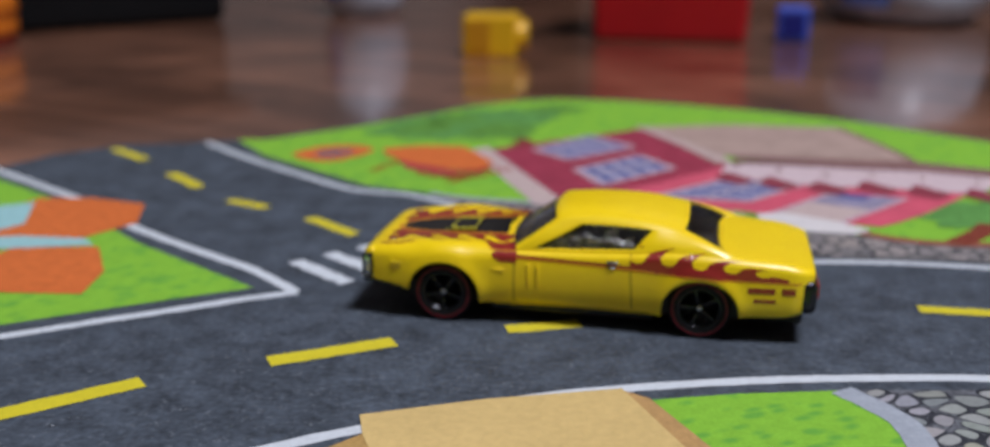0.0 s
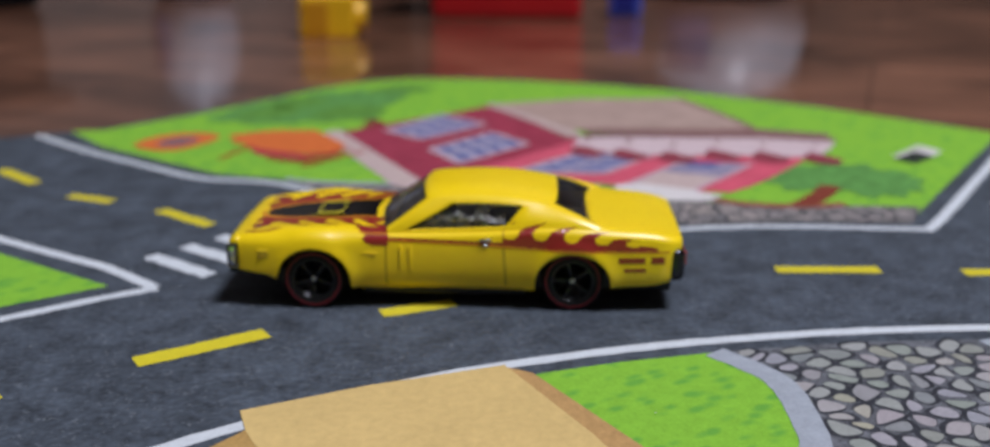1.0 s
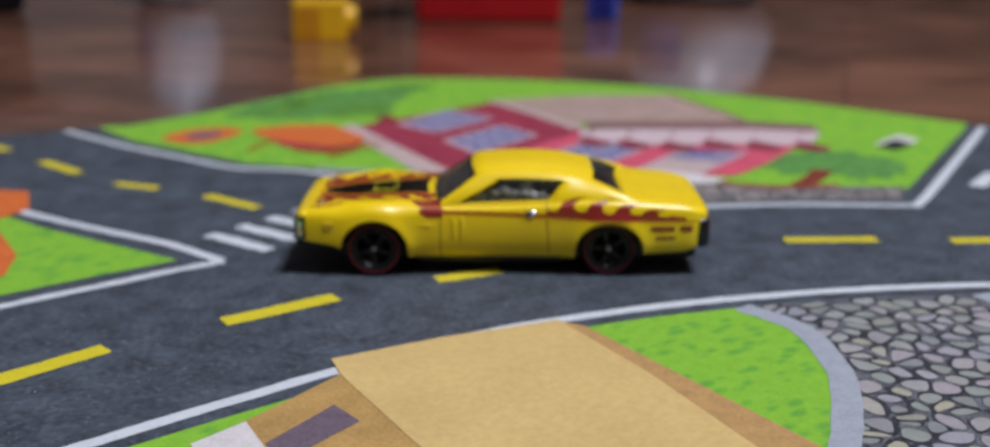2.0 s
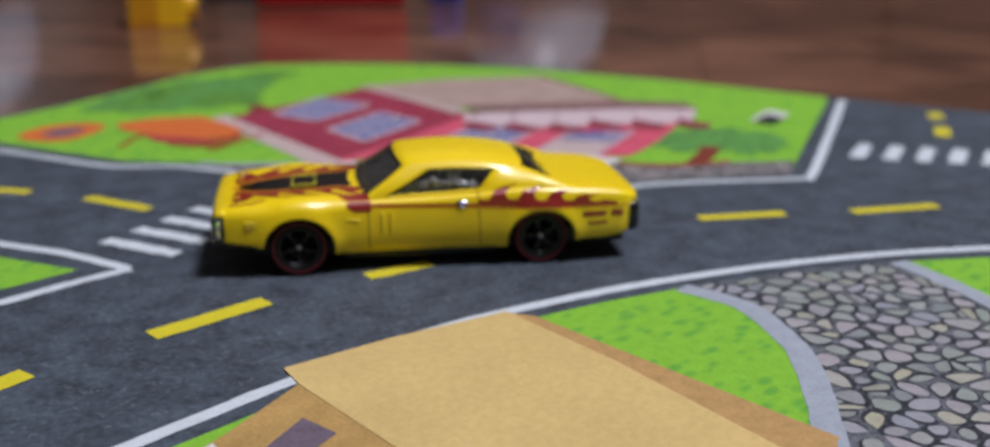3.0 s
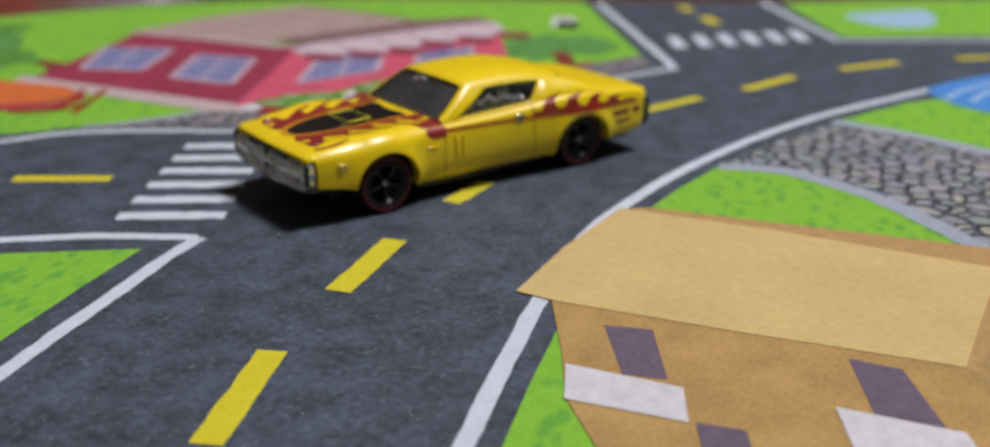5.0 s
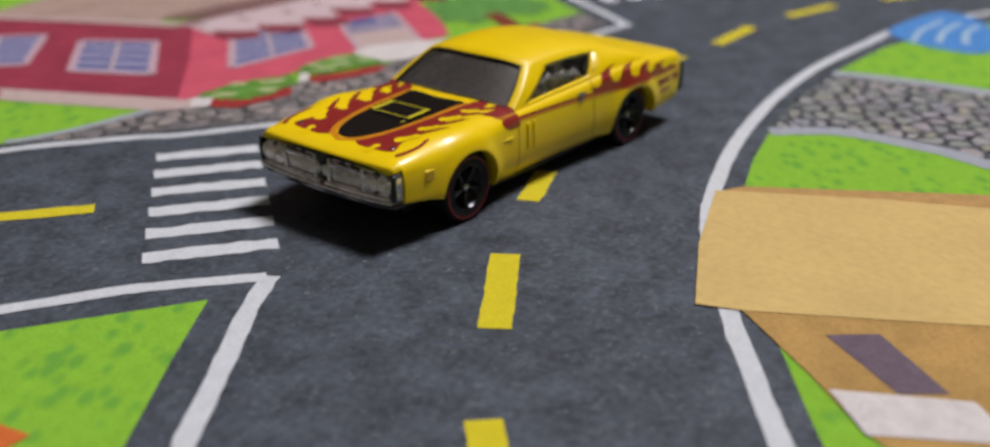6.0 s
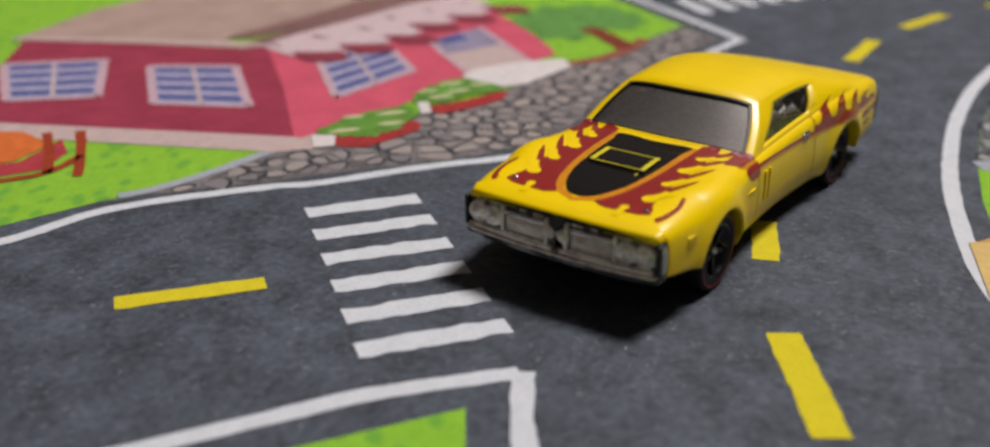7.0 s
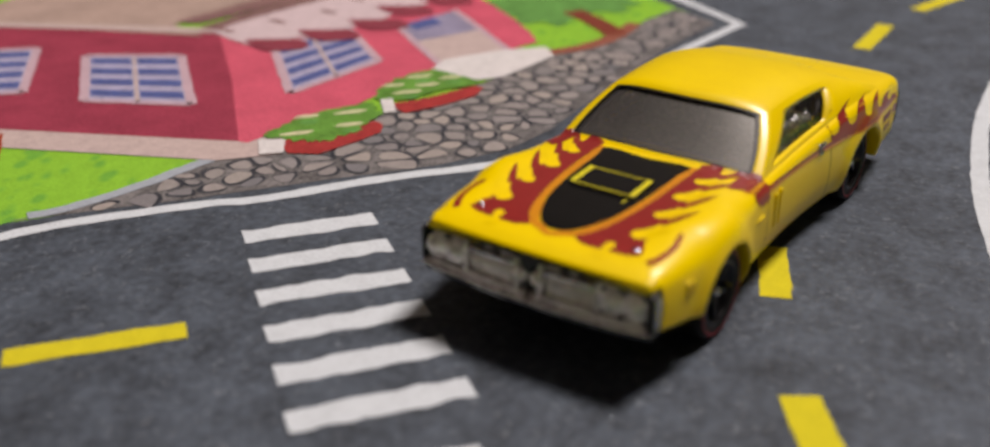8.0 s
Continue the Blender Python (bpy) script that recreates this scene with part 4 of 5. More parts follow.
def ring_panel(bm, surface, outer, inner, n=12, rings=4, lip=None):
    """A panel with a window in it: both outlines are four corners in the surface's own coordinates."""
    def loop(q):
        return [Vector(q[i]).lerp(Vector(q[(i + 1) % 4]), k / n) for i in range(4) for k in range(n)]

    a, b = loop(outer), loop(inner)
    rows = []
    for r in range(rings + 1):
        t = r / rings
        rows.append([bm.verts.new(surface(*p.lerp(q, t))) for p, q in zip(a, b)])
    if lip:
        rows.append([bm.verts.new(v.co + Vector(lip)) for v in rows[-1]])
    for p, q in zip(rows, rows[1:]):
        for k in range(len(p)):
            j = (k + 1) % len(p)
            bm.faces.new((p[k], p[j], q[j], q[k]))


SIDE_OUT = [(A_FOOT, 0), (A_HEAD, 1), (C_HEAD, 1), (C_FOOT, 0)]
SIDE_IN = [(5.7, 0.10), (-2.2, 0.83), (-13.9, 0.83), (-10.9, 0.13)]
FRONT_OUT, FRONT_IN = [(-1, 0), (1, 0), (1, 1), (-1, 1)], [(-0.91, 0.07), (0.91, 0.07), (0.90, 0.92), (-0.90, 0.92)]
REAR_IN = [(-0.85, 0.10), (0.85, 0.10), (0.88, 0.93), (-0.88, 0.93)]


def mirrored(f):
    return lambda *a: Vector((f(*a).x, -f(*a).y, f(*a).z))


def cabin_bm():
    bm = bmesh.new()
    ring_panel(bm, cab_side, SIDE_OUT, SIDE_IN, lip=(0, -0.7, 0))
    ring_panel(bm, mirrored(cab_side), SIDE_OUT, SIDE_IN, lip=(0, 0.7, 0))
    ring_panel(bm, cab_front, FRONT_OUT, FRONT_IN, lip=(-0.5, 0, -0.3))
    ring_panel(bm, cab_rear, FRONT_OUT, REAR_IN, lip=(0.5, 0, -0.3))
    n = 12
    grid = [[bm.verts.new(roof_at(-1 + 2 * i / n, j / n)) for i in range(n + 1)] for j in range(n + 1)]
    for j in range(n):
        for i in range(n):
            bm.faces.new((grid[j][i], grid[j][i + 1], grid[j + 1][i + 1], grid[j + 1][i]))
    bmesh.ops.remove_doubles(bm, verts=bm.verts, dist=0.12)
    bmesh.ops.recalc_face_normals(bm, faces=bm.faces)
    return bm


def pane_bm(surface, q, push, n=10):
    bm = bmesh.new()
    a, b, c, d = (Vector(p) for p in q)
    grid = [[bm.verts.new(surface(*(a.lerp(b, i / n)).lerp(d.lerp(c, i / n), j / n)) + Vector(push)) for i in range(n + 1)] for j in range(n + 1)]
    for j in range(n):
        for i in range(n):
            bm.faces.new((grid[j][i], grid[j][i + 1], grid[j + 1][i + 1], grid[j + 1][i]))
    bmesh.ops.recalc_face_normals(bm, faces=bm.faces)
    return bm


def shrink(bm):
    """Millimetres to metres."""
    bmesh.ops.scale(bm, vec=(MM, MM, MM), verts=bm.verts)
    return bm


def hood(outline):
    """Stretches the hood print to the hood's full length and breadth."""
    return [(11.6 + (x - 11.6) * 1.12, y * 0.94) for x, y in outline]


def seal(bm, outline, way, tree, lift, far=30.0, size=0.9):
    """Lays a flat outline on the car's skin, a hair proud of it. way: 'side', 'other' or 'top'."""
    h = math.sqrt(0.5)
    put = {"side": lambda a, b: Vector((a, far, b)), "other": lambda a, b: Vector((a, -far, b)), "top": lambda a, b: Vector((a, b, far)),
           "slant": lambda a, b: Vector((a, 13 + (far + b) * h, 12 + (far - b) * h)), "slant_other": lambda a, b: Vector((a, -13 - (far + b) * h, 12 + (far - b) * h))}[way]
    ray = {"side": Vector((0, -1, 0)), "other": Vector((0, 1, 0)), "top": Vector((0, 0, -1)), "slant": Vector((0, -h, -h)), "slant_other": Vector((0, h, -h))}[way]
    own = bmesh.new()
    f = own.faces.new([own.verts.new(put(a, b)) for a, b in outline])
    f.normal_update()
    bmesh.ops.triangulate(own, faces=[f])
    for _ in range(6):
        long = [e for e in own.edges if e.calc_length() > size]
        if not long:
            break
        bmesh.ops.subdivide_edges(own, edges=long, cuts=1)
        own.normal_update()
        bmesh.ops.triangulate(own, faces=own.faces[:])
    gone = []
    for v in own.verts:
        hit, normal, _, _ = tree.ray_cast(v.co, ray)
        if hit is None:
            gone.append(v)
        else:
            v.co = hit - ray * lift
    bmesh.ops.delete(own, geom=gone, context="VERTS")
    base = {}
    for v in own.verts:
        base[v] = bm.verts.new(v.co)
    for g in own.faces:
        nf = bm.faces.new([base[v] for v in g.verts])
        nf.normal_update()
        if nf.normal.dot(ray) > 0:
            nf.normal_flip()
    own.free()


def flames(a, b, foot, height, n):
    """A flame band between two stations: an even foot, and tongues that lick backwards over round drops."""
    step = (b - a) / n
    edge = []
    for i in range(n):
        for u, v in ((0.44, 0.98), (0.20, 0.86), (0.05, 0.72), (-0.04, 0.56), (0.02, 0.40), (0.18, 0.33), (0.36, 0.37), (0.46, 0.50), (0.56, 0.66), (0.84, 0.80)):
            x = a + step * (i + u)
            edge.append((x, foot(x) + height(x) * v))
    edge = [(a, foot(a) + height(a) * 0.85)] + edge[:-2] + [(b, foot(b) + height(b) * 0.5)]
    return curve(edge, 3) + [(x, foot(x)) for x in np.linspace(b, a, 14)]


def teardrop(hx, hy, tx, ty, r, neck):
    """A drop with a round head and a waisted tail that widens at its end."""
    h, t = Vector((hx, hy)), Vector((tx, ty))
    d = (t - h).normalized()
    n = Vector((-d.y, d.x))
    head = [h + (-d * math.cos(a) + n * math.sin(a)) * r for a in np.linspace(-2.3, 2.3, 11)]
    mid = h.lerp(t, 0.62)
    side = [mid - n * neck, t - n * neck * 1.35], [t + n * neck * 1.35, mid + n * neck]
    return [tuple(p) for p in [*head, side[1][1], side[1][0], side[0][1], side[0][0]]]


car = tagged(new("toy_car"), "yellow diecast muscle car with flame decals, parked on the printed road", "toy car")


def wheel_parts(x, y, z, r, turn):
    """A wheel with tyre, red line, dished black-chrome rim, five spokes and hub; it faces outwards."""
    s = 1 if y > 0 else -1
    place = pose(x * MM, y * MM, z * MM, 90 if s < 0 else -90, 0, 0)
    wide = 4.2
    tyre = part("wheel", shrink(lathe_bm([(r * 0.70, -wide), (r * 0.93, -wide), (r, -wide + 0.5), (r, -0.55), (r * 0.975, -0.2), (r * 0.92, 0.0), (r * 0.72, 0.0), (r * 0.69, -0.25), (r * 0.69, -1.0)], 40, cap=False)), TYRE, car, "black tyre with a thin red line", True, place)
    part("red_line", shrink(lathe_bm([(r * 0.905, 0.03), (r * 0.90, 0.05), (r * 0.855, 0.05), (r * 0.85, 0.03)], 40, cap=False)), TYRE_RED, tyre, "", True)
    part("rim_barrel", shrink(lathe_bm([(r * 0.70, -0.05), (r * 0.66, 0.05), (r * 0.62, -0.1), (r * 0.60, -1.3), (0.05, -1.5)], 40, cap=False)), RIM, tyre, "", True)
    for k in range(5):
        bm = box_bm(0.5, r * 0.66, -0.33, 0.33, -0.95, -0.30, 0.14, 2)
        for v in bm.verts:
            v.co.y *= 0.8 + 0.5 * (v.co.x / r)
            v.co.z -= 0.35 * (1 - v.co.x / (r * 0.66))
        bmesh.ops.rotate(bm, verts=bm.verts, matrix=Matrix.Rotation(2 * math.pi * k / 5 + turn, 3, "Z"))
        part("spoke", shrink(bm), RIM, tyre, "", True)
    part("hub", shrink(lathe_bm([(0.05, -0.2), (0.35, -0.25), (0.55, -0.5), (0.6, -1.2)], 20, cap=False)), CHROME, tyre, "", True)


def build_car():
    from mathutils.bvhtree import BVHTree
    skin = body_bm()
    cab = cabin_bm()
    both = skin.copy()
    lump = bpy.data.meshes.new("skin")
    cab.to_mesh(lump)
    both.from_mesh(lump)
    bpy.data.meshes.remove(lump)
    tree = BVHTree.FromBMesh(both)
    both.free()
    # the cabin is open below
    bmesh.ops.delete(skin, geom=[f for f in skin.faces if -25.5 < f.calc_center_median().x < 8.3 and abs(f.calc_center_median().y) < 10.2 and f.calc_center_median().z > 12.4], context="FACES")
    part("body", shrink(skin), PAINT, car, "glossy yellow painted metal body", True)
    part("cabin", shrink(cab), PAINT, car, "glossy yellow roof and pillars", True)
    # added inner shell, dark so the windows look into a dim cabin
    liner = cabin_bm()
    for v in liner.verts:
        v.co = Vector((v.co.x * 0.985 - 0.1, v.co.y * 0.93, v.co.z - 0.55))
    part("dark_shell", shrink(liner), LINER, car, "added dark shell inside the cabin", True)
    part("windshield", shrink(pane_bm(cab_front, FRONT_IN, (-0.35, 0, -0.2))), GLASS, car, "smoke-tinted clear plastic windshield", True)
    edge_bm = bmesh.new()
    ring_panel(edge_bm, lambda a, b: cab_front(a, b) + Vector((-0.05, 0, 0.0)), [(-0.915, 0.065), (0.915, 0.065), (0.905, 0.925), (-0.905, 0.925)], [(-0.885, 0.095), (0.885, 0.095), (0.875, 0.895), (-0.875, 0.895)], rings=1, lip=(-0.3, 0, -0.15))
    bmesh.ops.recalc_face_normals(edge_bm, faces=edge_bm.faces)
    part("windshield_seal", shrink(edge_bm), BLACK, car, "thin black seal round the windshield")
    part("rear_window", shrink(pane_bm(cab_rear, REAR_IN, (0.12, 0, -0.08))), GLASS_REAR, car, "smoke-tinted clear plastic rear window", True)
    part("side_window", shrink(pane_bm(cab_side, SIDE_IN, (0, -0.55, 0))), GLASS_SIDE, car, "smoke-tinted clear plastic window", True)
    part("side_window", shrink(pane_bm(mirrored(cab_side), SIDE_IN, (0, 0.55, 0))), GLASS_SIDE, car, "smoke-tinted clear plastic window", True)
    for f, s in ((cab_side, 1), (mirrored(cab_side), -1)):
        for k in range(12):
            x = -2.9 - 0.88 * k
            p = f(x, 0.80) + Vector((0, -0.3 * s, 0))
            part("window_nub", shrink(box_bm(p.x - 0.25, p.x + 0.25, p.y - 0.15, p.y + 0.15, p.z - 0.2, p.z + 0.2, 0.1, 2)), CHROME, car, "", True)
    # underside and interior
    part("chassis", shrink(box_bm(-14.5, 13.5, -11.0, 11.0, 1.7, 5.4, 0.5)), BLACK, car, "black plastic base plate")
    part("chassis_front", shrink(box_bm(13.4, 29.0, -8.4, 8.4, 2.0, 5.6, 0.5)), BLACK, car)
    part("chassis_rear", shrink(box_bm(-39.0, -14.4, -9.0, 9.0, 2.0, 5.8, 0.5)), BLACK, car)
    part("front_lip", shrink(box_bm(28.9, 33.6, -11.6, 11.6, 5.0, 7.0, 0.5)), BLACK, car)
    part("interior_tub", shrink(box_bm(-28.0, 9.6, -11.6, 11.6, 8.0, 10.6, 0.5)), TUB, car, "grey interior floor")
    dash = box_bm(3.9, 8.6, -10.2, 10.2, 10.4, 13.9, 0.5)
    bmesh.ops.subdivide_edges(dash, edges=[e for e in dash.edges if abs(e.verts[0].co.y - e.verts[1].co.y) > 5], cuts=24)
    for v in dash.verts:
        if v.co.z > 13:
            v.co.z += 0.5 * noise.noise((v.co.x * 0.6, v.co.y * 0.7, 4.0)) - 0.12 * max(0.0, v.co.x - 5)
    part("dashboard", shrink(dash), SEAT, car, "lumpy silver dashboard")
    part("dash_cluster", shrink(box_bm(6.0, 7.2, 6.6, 8.8, 13.1, 14.3, 0.45, 3)), CHROME, car, "", True)
    for y in (5.0, -5.0):
        seat = box_bm(-7.0, -4.4, y - 4.3, y + 4.3, 10.4, 17.0, 0.9)
        for v in seat.verts:
            v.co.x -= (v.co.z - 10.4) * 0.22
        part("seat_back", shrink(seat), SEAT, car)
        part("seat_base", shrink(box_bm(-6.0, 1.6, y - 4.3, y + 4.3, 10.4, 12.6, 0.7)), SEAT, car)
    for s in (1, -1):
        part("headrest", shrink(box_bm(-9.4, -7.6, s * 5.0 - 2.6, s * 5.0 + 2.6, 16.6, 18.3, 0.6)), SEAT, car)
        trim = box_bm(-10.8, 5.0, s * 10.6 - 0.4, s * 10.6 + 0.4, 11.0, 15.9, 0.3, 2)
        bmesh.ops.subdivide_edges(trim, edges=[e for e in trim.edges if abs(e.verts[0].co.x - e.verts[1].co.x) > 5], cuts=30)
        bmesh.ops.subdivide_edges(trim, edges=[e for e in trim.edges if abs(e.verts[0].co.z - e.verts[1].co.z) > 2], cuts=9)
        for v in trim.verts:
            up = max(0.0, v.co.z - 13.0)
            v.co.y -= s * (0.42 * up + 0.9 * noise.noise((v.co.x * 0.75, v.co.z * 0.75, s * 2.0)) + 0.4 * noise.noise((v.co.x * 1.9, v.co.z * 1.9, s)))
            v.co.z += up * (0.45 * noise.noise((v.co.x * 0.5, s * 3.0, 1.0)) - 0.12)
        part("door_trim", shrink(trim), SEAT, car, "lumpy silver door trim")
    part("rear_bench", shrink(box_bm(-19.5, -15.5, -8.6, 8.6, 10.4, 15.4, 0.7)), SEAT, car)
    ring = bmesh.new()
    n, m = 20, 6
    vs = [[ring.verts.new(((2.0 + 0.25 * math.cos(b)) * math.cos(a) * 0.35 + 3.4, 5.0 + (2.0 + 0.25 * math.cos(b)) * math.sin(a), 14.0 + (2.0 + 0.25 * math.cos(b)) * math.cos(a) + 0.25 * math.sin(b))) for b in np.linspace(0, 2 * math.pi, m, False)] for a in np.linspace(0, 2 * math.pi, n, False)]
    for i in range(n):
        for j in range(m):
            ring.faces.new((vs[i][j], vs[(i + 1) % n][j], vs[(i + 1) % n][(j + 1) % m], vs[i][(j + 1) % m]))
    part("steering_wheel", shrink(ring), SEAT, car, "", True)
    # wheels
    for x, y, t in ((AXLE_F, 13.6, 0.3), (AXLE_R, 13.3, 1.2), (AXLE_F, -13.6, 0.5), (AXLE_R, -13.3, 0.0)):
        wheel_parts(x, y, 5.1, 5.1, t)
    # front: grille in a loop bumper, split in the middle
    def bow(bm, s, cuts=6, keep=35.0):
        """Bends a bar of the front back towards its ends and lays it on the leaning face."""
        bmesh.ops.subdivide_edges(bm, edges=[e for e in bm.edges if abs(e.verts[0].co.y - e.verts[1].co.y) > 2.5], cuts=cuts)
        for v in bm.verts:
            k = 1 if v.co.x > keep else 0.2
            v.co.x -= (0.0035 * v.co.y ** 2 + 0.10 * abs(v.co.z - 9.0)) * k
            v.co.z = 9.0 + (v.co.z - 9.0) * (1 - 0.16 * (v.co.y / 13) ** 4)
            v.co.y *= s
        bmesh.ops.recalc_face_normals(bm, faces=bm.faces)
        return shrink(bm)

    for s in (1, -1):
        grille = part("grille", bow(box_bm(33.6, 35.9, 0.4, 12.4, 6.9, 11.3, 0.4, 2), s), GRILLE_DARK, car, "dark recessed grille behind worn chrome")
        # upper strip blackened to paint the shade under the hood's lip
        for z0, z1, x1, m in ((6.8, 7.35, 36.6, GRILLE), (10.95, 11.25, 36.2, BLACK)):
            part("grille_frame", bow(box_bm(34.6, x1, 0.5, 12.2, z0, z1, 0.2, 3), s), m, grille, "", True)
        part("grille_plate", bow(box_bm(35.0, 36.1, 1.75, 7.0, 7.6, 9.75, 0.2, 2), s), TAUPE_PLATE, grille, "taupe plate", True)
        part("grille_bar", bow(box_bm(35.2, 36.55, 1.6, 7.2, 9.85, 10.4, 0.22, 3), s), CHROME, grille, "bright chrome bar", True)
        part("grille_bar", bow(box_bm(35.2, 36.4, 1.5, 7.3, 7.3, 7.6, 0.12, 2), s), GRILLE, grille, "", True)
        # small bright pieces added as stand-ins for glints round the grille
        for y0, y1, z0 in ((1.9, 3.3, 10.55), (4.3, 5.2, 10.6), (7.6, 9.4, 10.45), (10.2, 11.6, 10.35), (7.7, 9.0, 7.15), (9.8, 11.7, 7.2), (9.7, 10.1, 8.2), (12.0, 12.3, 8.0)):
            part("glint_patch", bow(box_bm(35.2, 36.15, y0, y1, z0, z0 + (0.3 if y1 - y0 > 0.5 else 1.9), 0.12, 2), s), GRILLE, grille, "", True)
        for y in (1.3, 7.4):
            part("grille_rib", bow(box_bm(35.2, 36.45, y - 0.25, y + 0.25, 7.3, 10.8, 0.2, 2), s), GRILLE, grille, "", True)
        for y, r in ((8.8, 1.25), (11.0, 1.25), (0.95, 0.75)):
            bm = lathe_bm([(0.05, 0.75), (0.4, 0.7), (0.75, 0.45), (0.9, 0.3), (1.0, 0.35), (1.08, 0.2), (1.1, -0.8)], 20, cap=False)
            bmesh.ops.scale(bm, vec=(r, r, 1), verts=bm.verts)
            bmesh.ops.rotate(bm, verts=bm.verts, matrix=Matrix.Rotation(math.pi / 2, 3, "Y"))
            bmesh.ops.translate(bm, verts=bm.verts, vec=(35.95 - 0.0035 * y * y, s * y, 9.05))
            part("headlight" if y > 2 else "grille_boss", shrink(bm), GRILLE, grille, "", True)
        part("bumper_end", bow(box_bm(34.3, 36.7, 12.4, 12.95, 6.7, 11.2, 0.27, 3), s, 2), BLACK, car, "black bumper end cap", True)
        part("bumper_wrap", bow(box_bm(34.6, 36.2, 12.85, 13.15, 7.0, 10.9, 0.14, 3), s, 2), CHROME, car, "", True)
    notch = box_bm(34.6, 36.45, -0.5, 0.5, 9.4, 11.3, 0.25, 2)
    for v in notch.verts:
        v.co.y *= 0.4 + 1.1 * (v.co.z - 9.4)
        v.co.x -= 0.1 * abs(v.co.z - 9.0)
    part("grille_post", shrink(notch), BLACK, car)
    part("valance", bow(box_bm(33.0, 36.6, -12.7, 12.7, 5.4, 6.38, 0.25, 3), 1, 10), VALANCE, car, "glossy black lower valance", True)
    part("front_bumper", bow(box_bm(33.4, 37.0, -12.6, 12.6, 6.4, 6.75, 0.15, 2), 1, 10), GRILLE, car, "", True)
    # rear: chrome bumper and tail panel
    rb = box_bm(-41.3, -38.6, -13.35, 13.35, 5.3, 10.9, 1.1, 4)
    bmesh.ops.subdivide_edges(rb, edges=[e for e in rb.edges if abs(e.verts[0].co.y - e.verts[1].co.y) > 5], cuts=8)
    for v in rb.verts:
        v.co.x += 0.003 * v.co.y ** 2 + 0.10 * abs(8.1 - v.co.z)
    part("rear_bumper", shrink(rb), RIM, car, "dark chrome rear bumper", True)
    part("tail_panel", shrink(box_bm(-41.25, -40.3, -10.4, 10.4, 7.2, 9.6, 0.25)), DECAL_RED, car, "dark red tail light panel")

    # decals and seams
    bm = bmesh.new()
    seal(bm, hood(curve([(11.6, -5.25), (12.0, 0), (11.6, 5.25), (14, 5.2), (20, 4.9), (25, 4.1), (28.6, 2.2), (29.6, 0.0), (28.6, -2.2), (25, -4.1), (20, -4.9), (14, -5.2)], 4, True)), "top", tree, 0.05)
    part("hood_panel", shrink(bm), DECAL_BLACK, car, "black hood decal")
    for s in (1, -1):
        bm = bmesh.new()
        seal(bm, hood([(a, s * b) for a, b in [(11.6, 5.2), (11.5, 6.25), (14, 6.2), (20, 5.9), (26, 5.05), (29.5, 3.1), (30.8, 0.0), (30.0, 0.0), (28.8, 2.3), (25, 4.2), (20, 5.0), (14, 5.2)]]), "top", tree, 0.04)
        part("hood_stripe", shrink(bm), DECAL_ORANGE, car)
        stripe = table_of([(9, 5.9), (14, 5.85), (20, 5.6), (26, 4.85), (30, 3.75), (32.0, 2.5)])
        bm = bmesh.new()
        band = [(x, stripe(x)) for x in np.linspace(9.0, 32.0, 14)] + [(32.7, 3.8), (32.7, 6.0), (32.5, 8.4), (32.0, 9.5), (30.9, 9.3), (29.6, 8.7), (26.0, 8.5), (20, 8.4), (14, 8.3), (10.6, 8.2), (9.2, 8.1)]
        seal(bm, [(x, s * y) for x, y in band], "top", tree, 0.06)
        seal(bm, curve([(33.0, s * 11.0), (31.4, s * 11.6), (29.0, s * 11.8), (26.8, s * 11.3), (27.2, s * 11.0), (29.2, s * 11.3), (31.3, s * 11.0), (32.6, s * 10.4)], 4, True), "top", tree, 0.06)
        for r in (26.2, 21.6, 16.6, 12.6):
            seal(bm, [(x, s * y) for x, y in curve([(r + 1.3, 8.1), (r - 0.6, 9.2), (r - 2.6, 10.1), (r - 4.6, 10.6), (r - 2.9, 9.5), (r - 1.5, 8.7), (r - 1.2, 8.1)], 4, True)], "top", tree, 0.06, size=0.6)
        part("hood_flame", shrink(bm), DECAL_RED, car, "maroon flame decal")
        for hx, hy, tx, ty, r, neck in ((28.6, 7.75, 26.4, 9.2, 0.92, 0.6), (24.0, 7.7, 22.0, 9.1, 0.78, 0.5), (19.2, 7.6, 17.0, 9.0, 0.9, 0.6), (14.6, 7.6, 13.0, 9.0, 0.7, 0.5),
                                        (31.7, 6.2, 33.8, 6.0, 0.55, 0.42)):
            bm = bmesh.new()
            seal(bm, [(x, s * y) for x, y in teardrop(hx, hy, tx, ty, r, neck)], "top", tree, 0.085, size=0.6)
            part("flame_drop", shrink(bm), PAINT, car)
        way, slant = ("side", "slant") if s > 0 else ("other", "slant_other")
        bm = bmesh.new()
        foot = table_of([(-10, 10.95), (-24, 10.85), (-38, 10.6)])
        tall = table_of([(-10, 4.2), (-16, 4.4), (-22, 4.0), (-28, 3.1), (-33, 2.0), (-38.5, 0.7)])
        seal(bm, flames(-10.6, -36.0, foot, tall, 5), way, tree, 0.06)
        seal(bm, [(10.0, 12.0), (10.0, 12.45), (0, 12.05), (-10.6, 11.75), (-10.6, 11.15), (0, 11.5)], way, tree, 0.04)
        part("side_flame", shrink(bm), DECAL_RED, car, "maroon flame decal along the flank")
        bm = bmesh.new()
        seal(bm, [(8.6, 0.75), (11.4, 0.8), (12.6, 0.3), (12.9, -0.3), (12.2, -0.85), (8.6, -0.9)], slant, tree, 0.09, size=0.5)
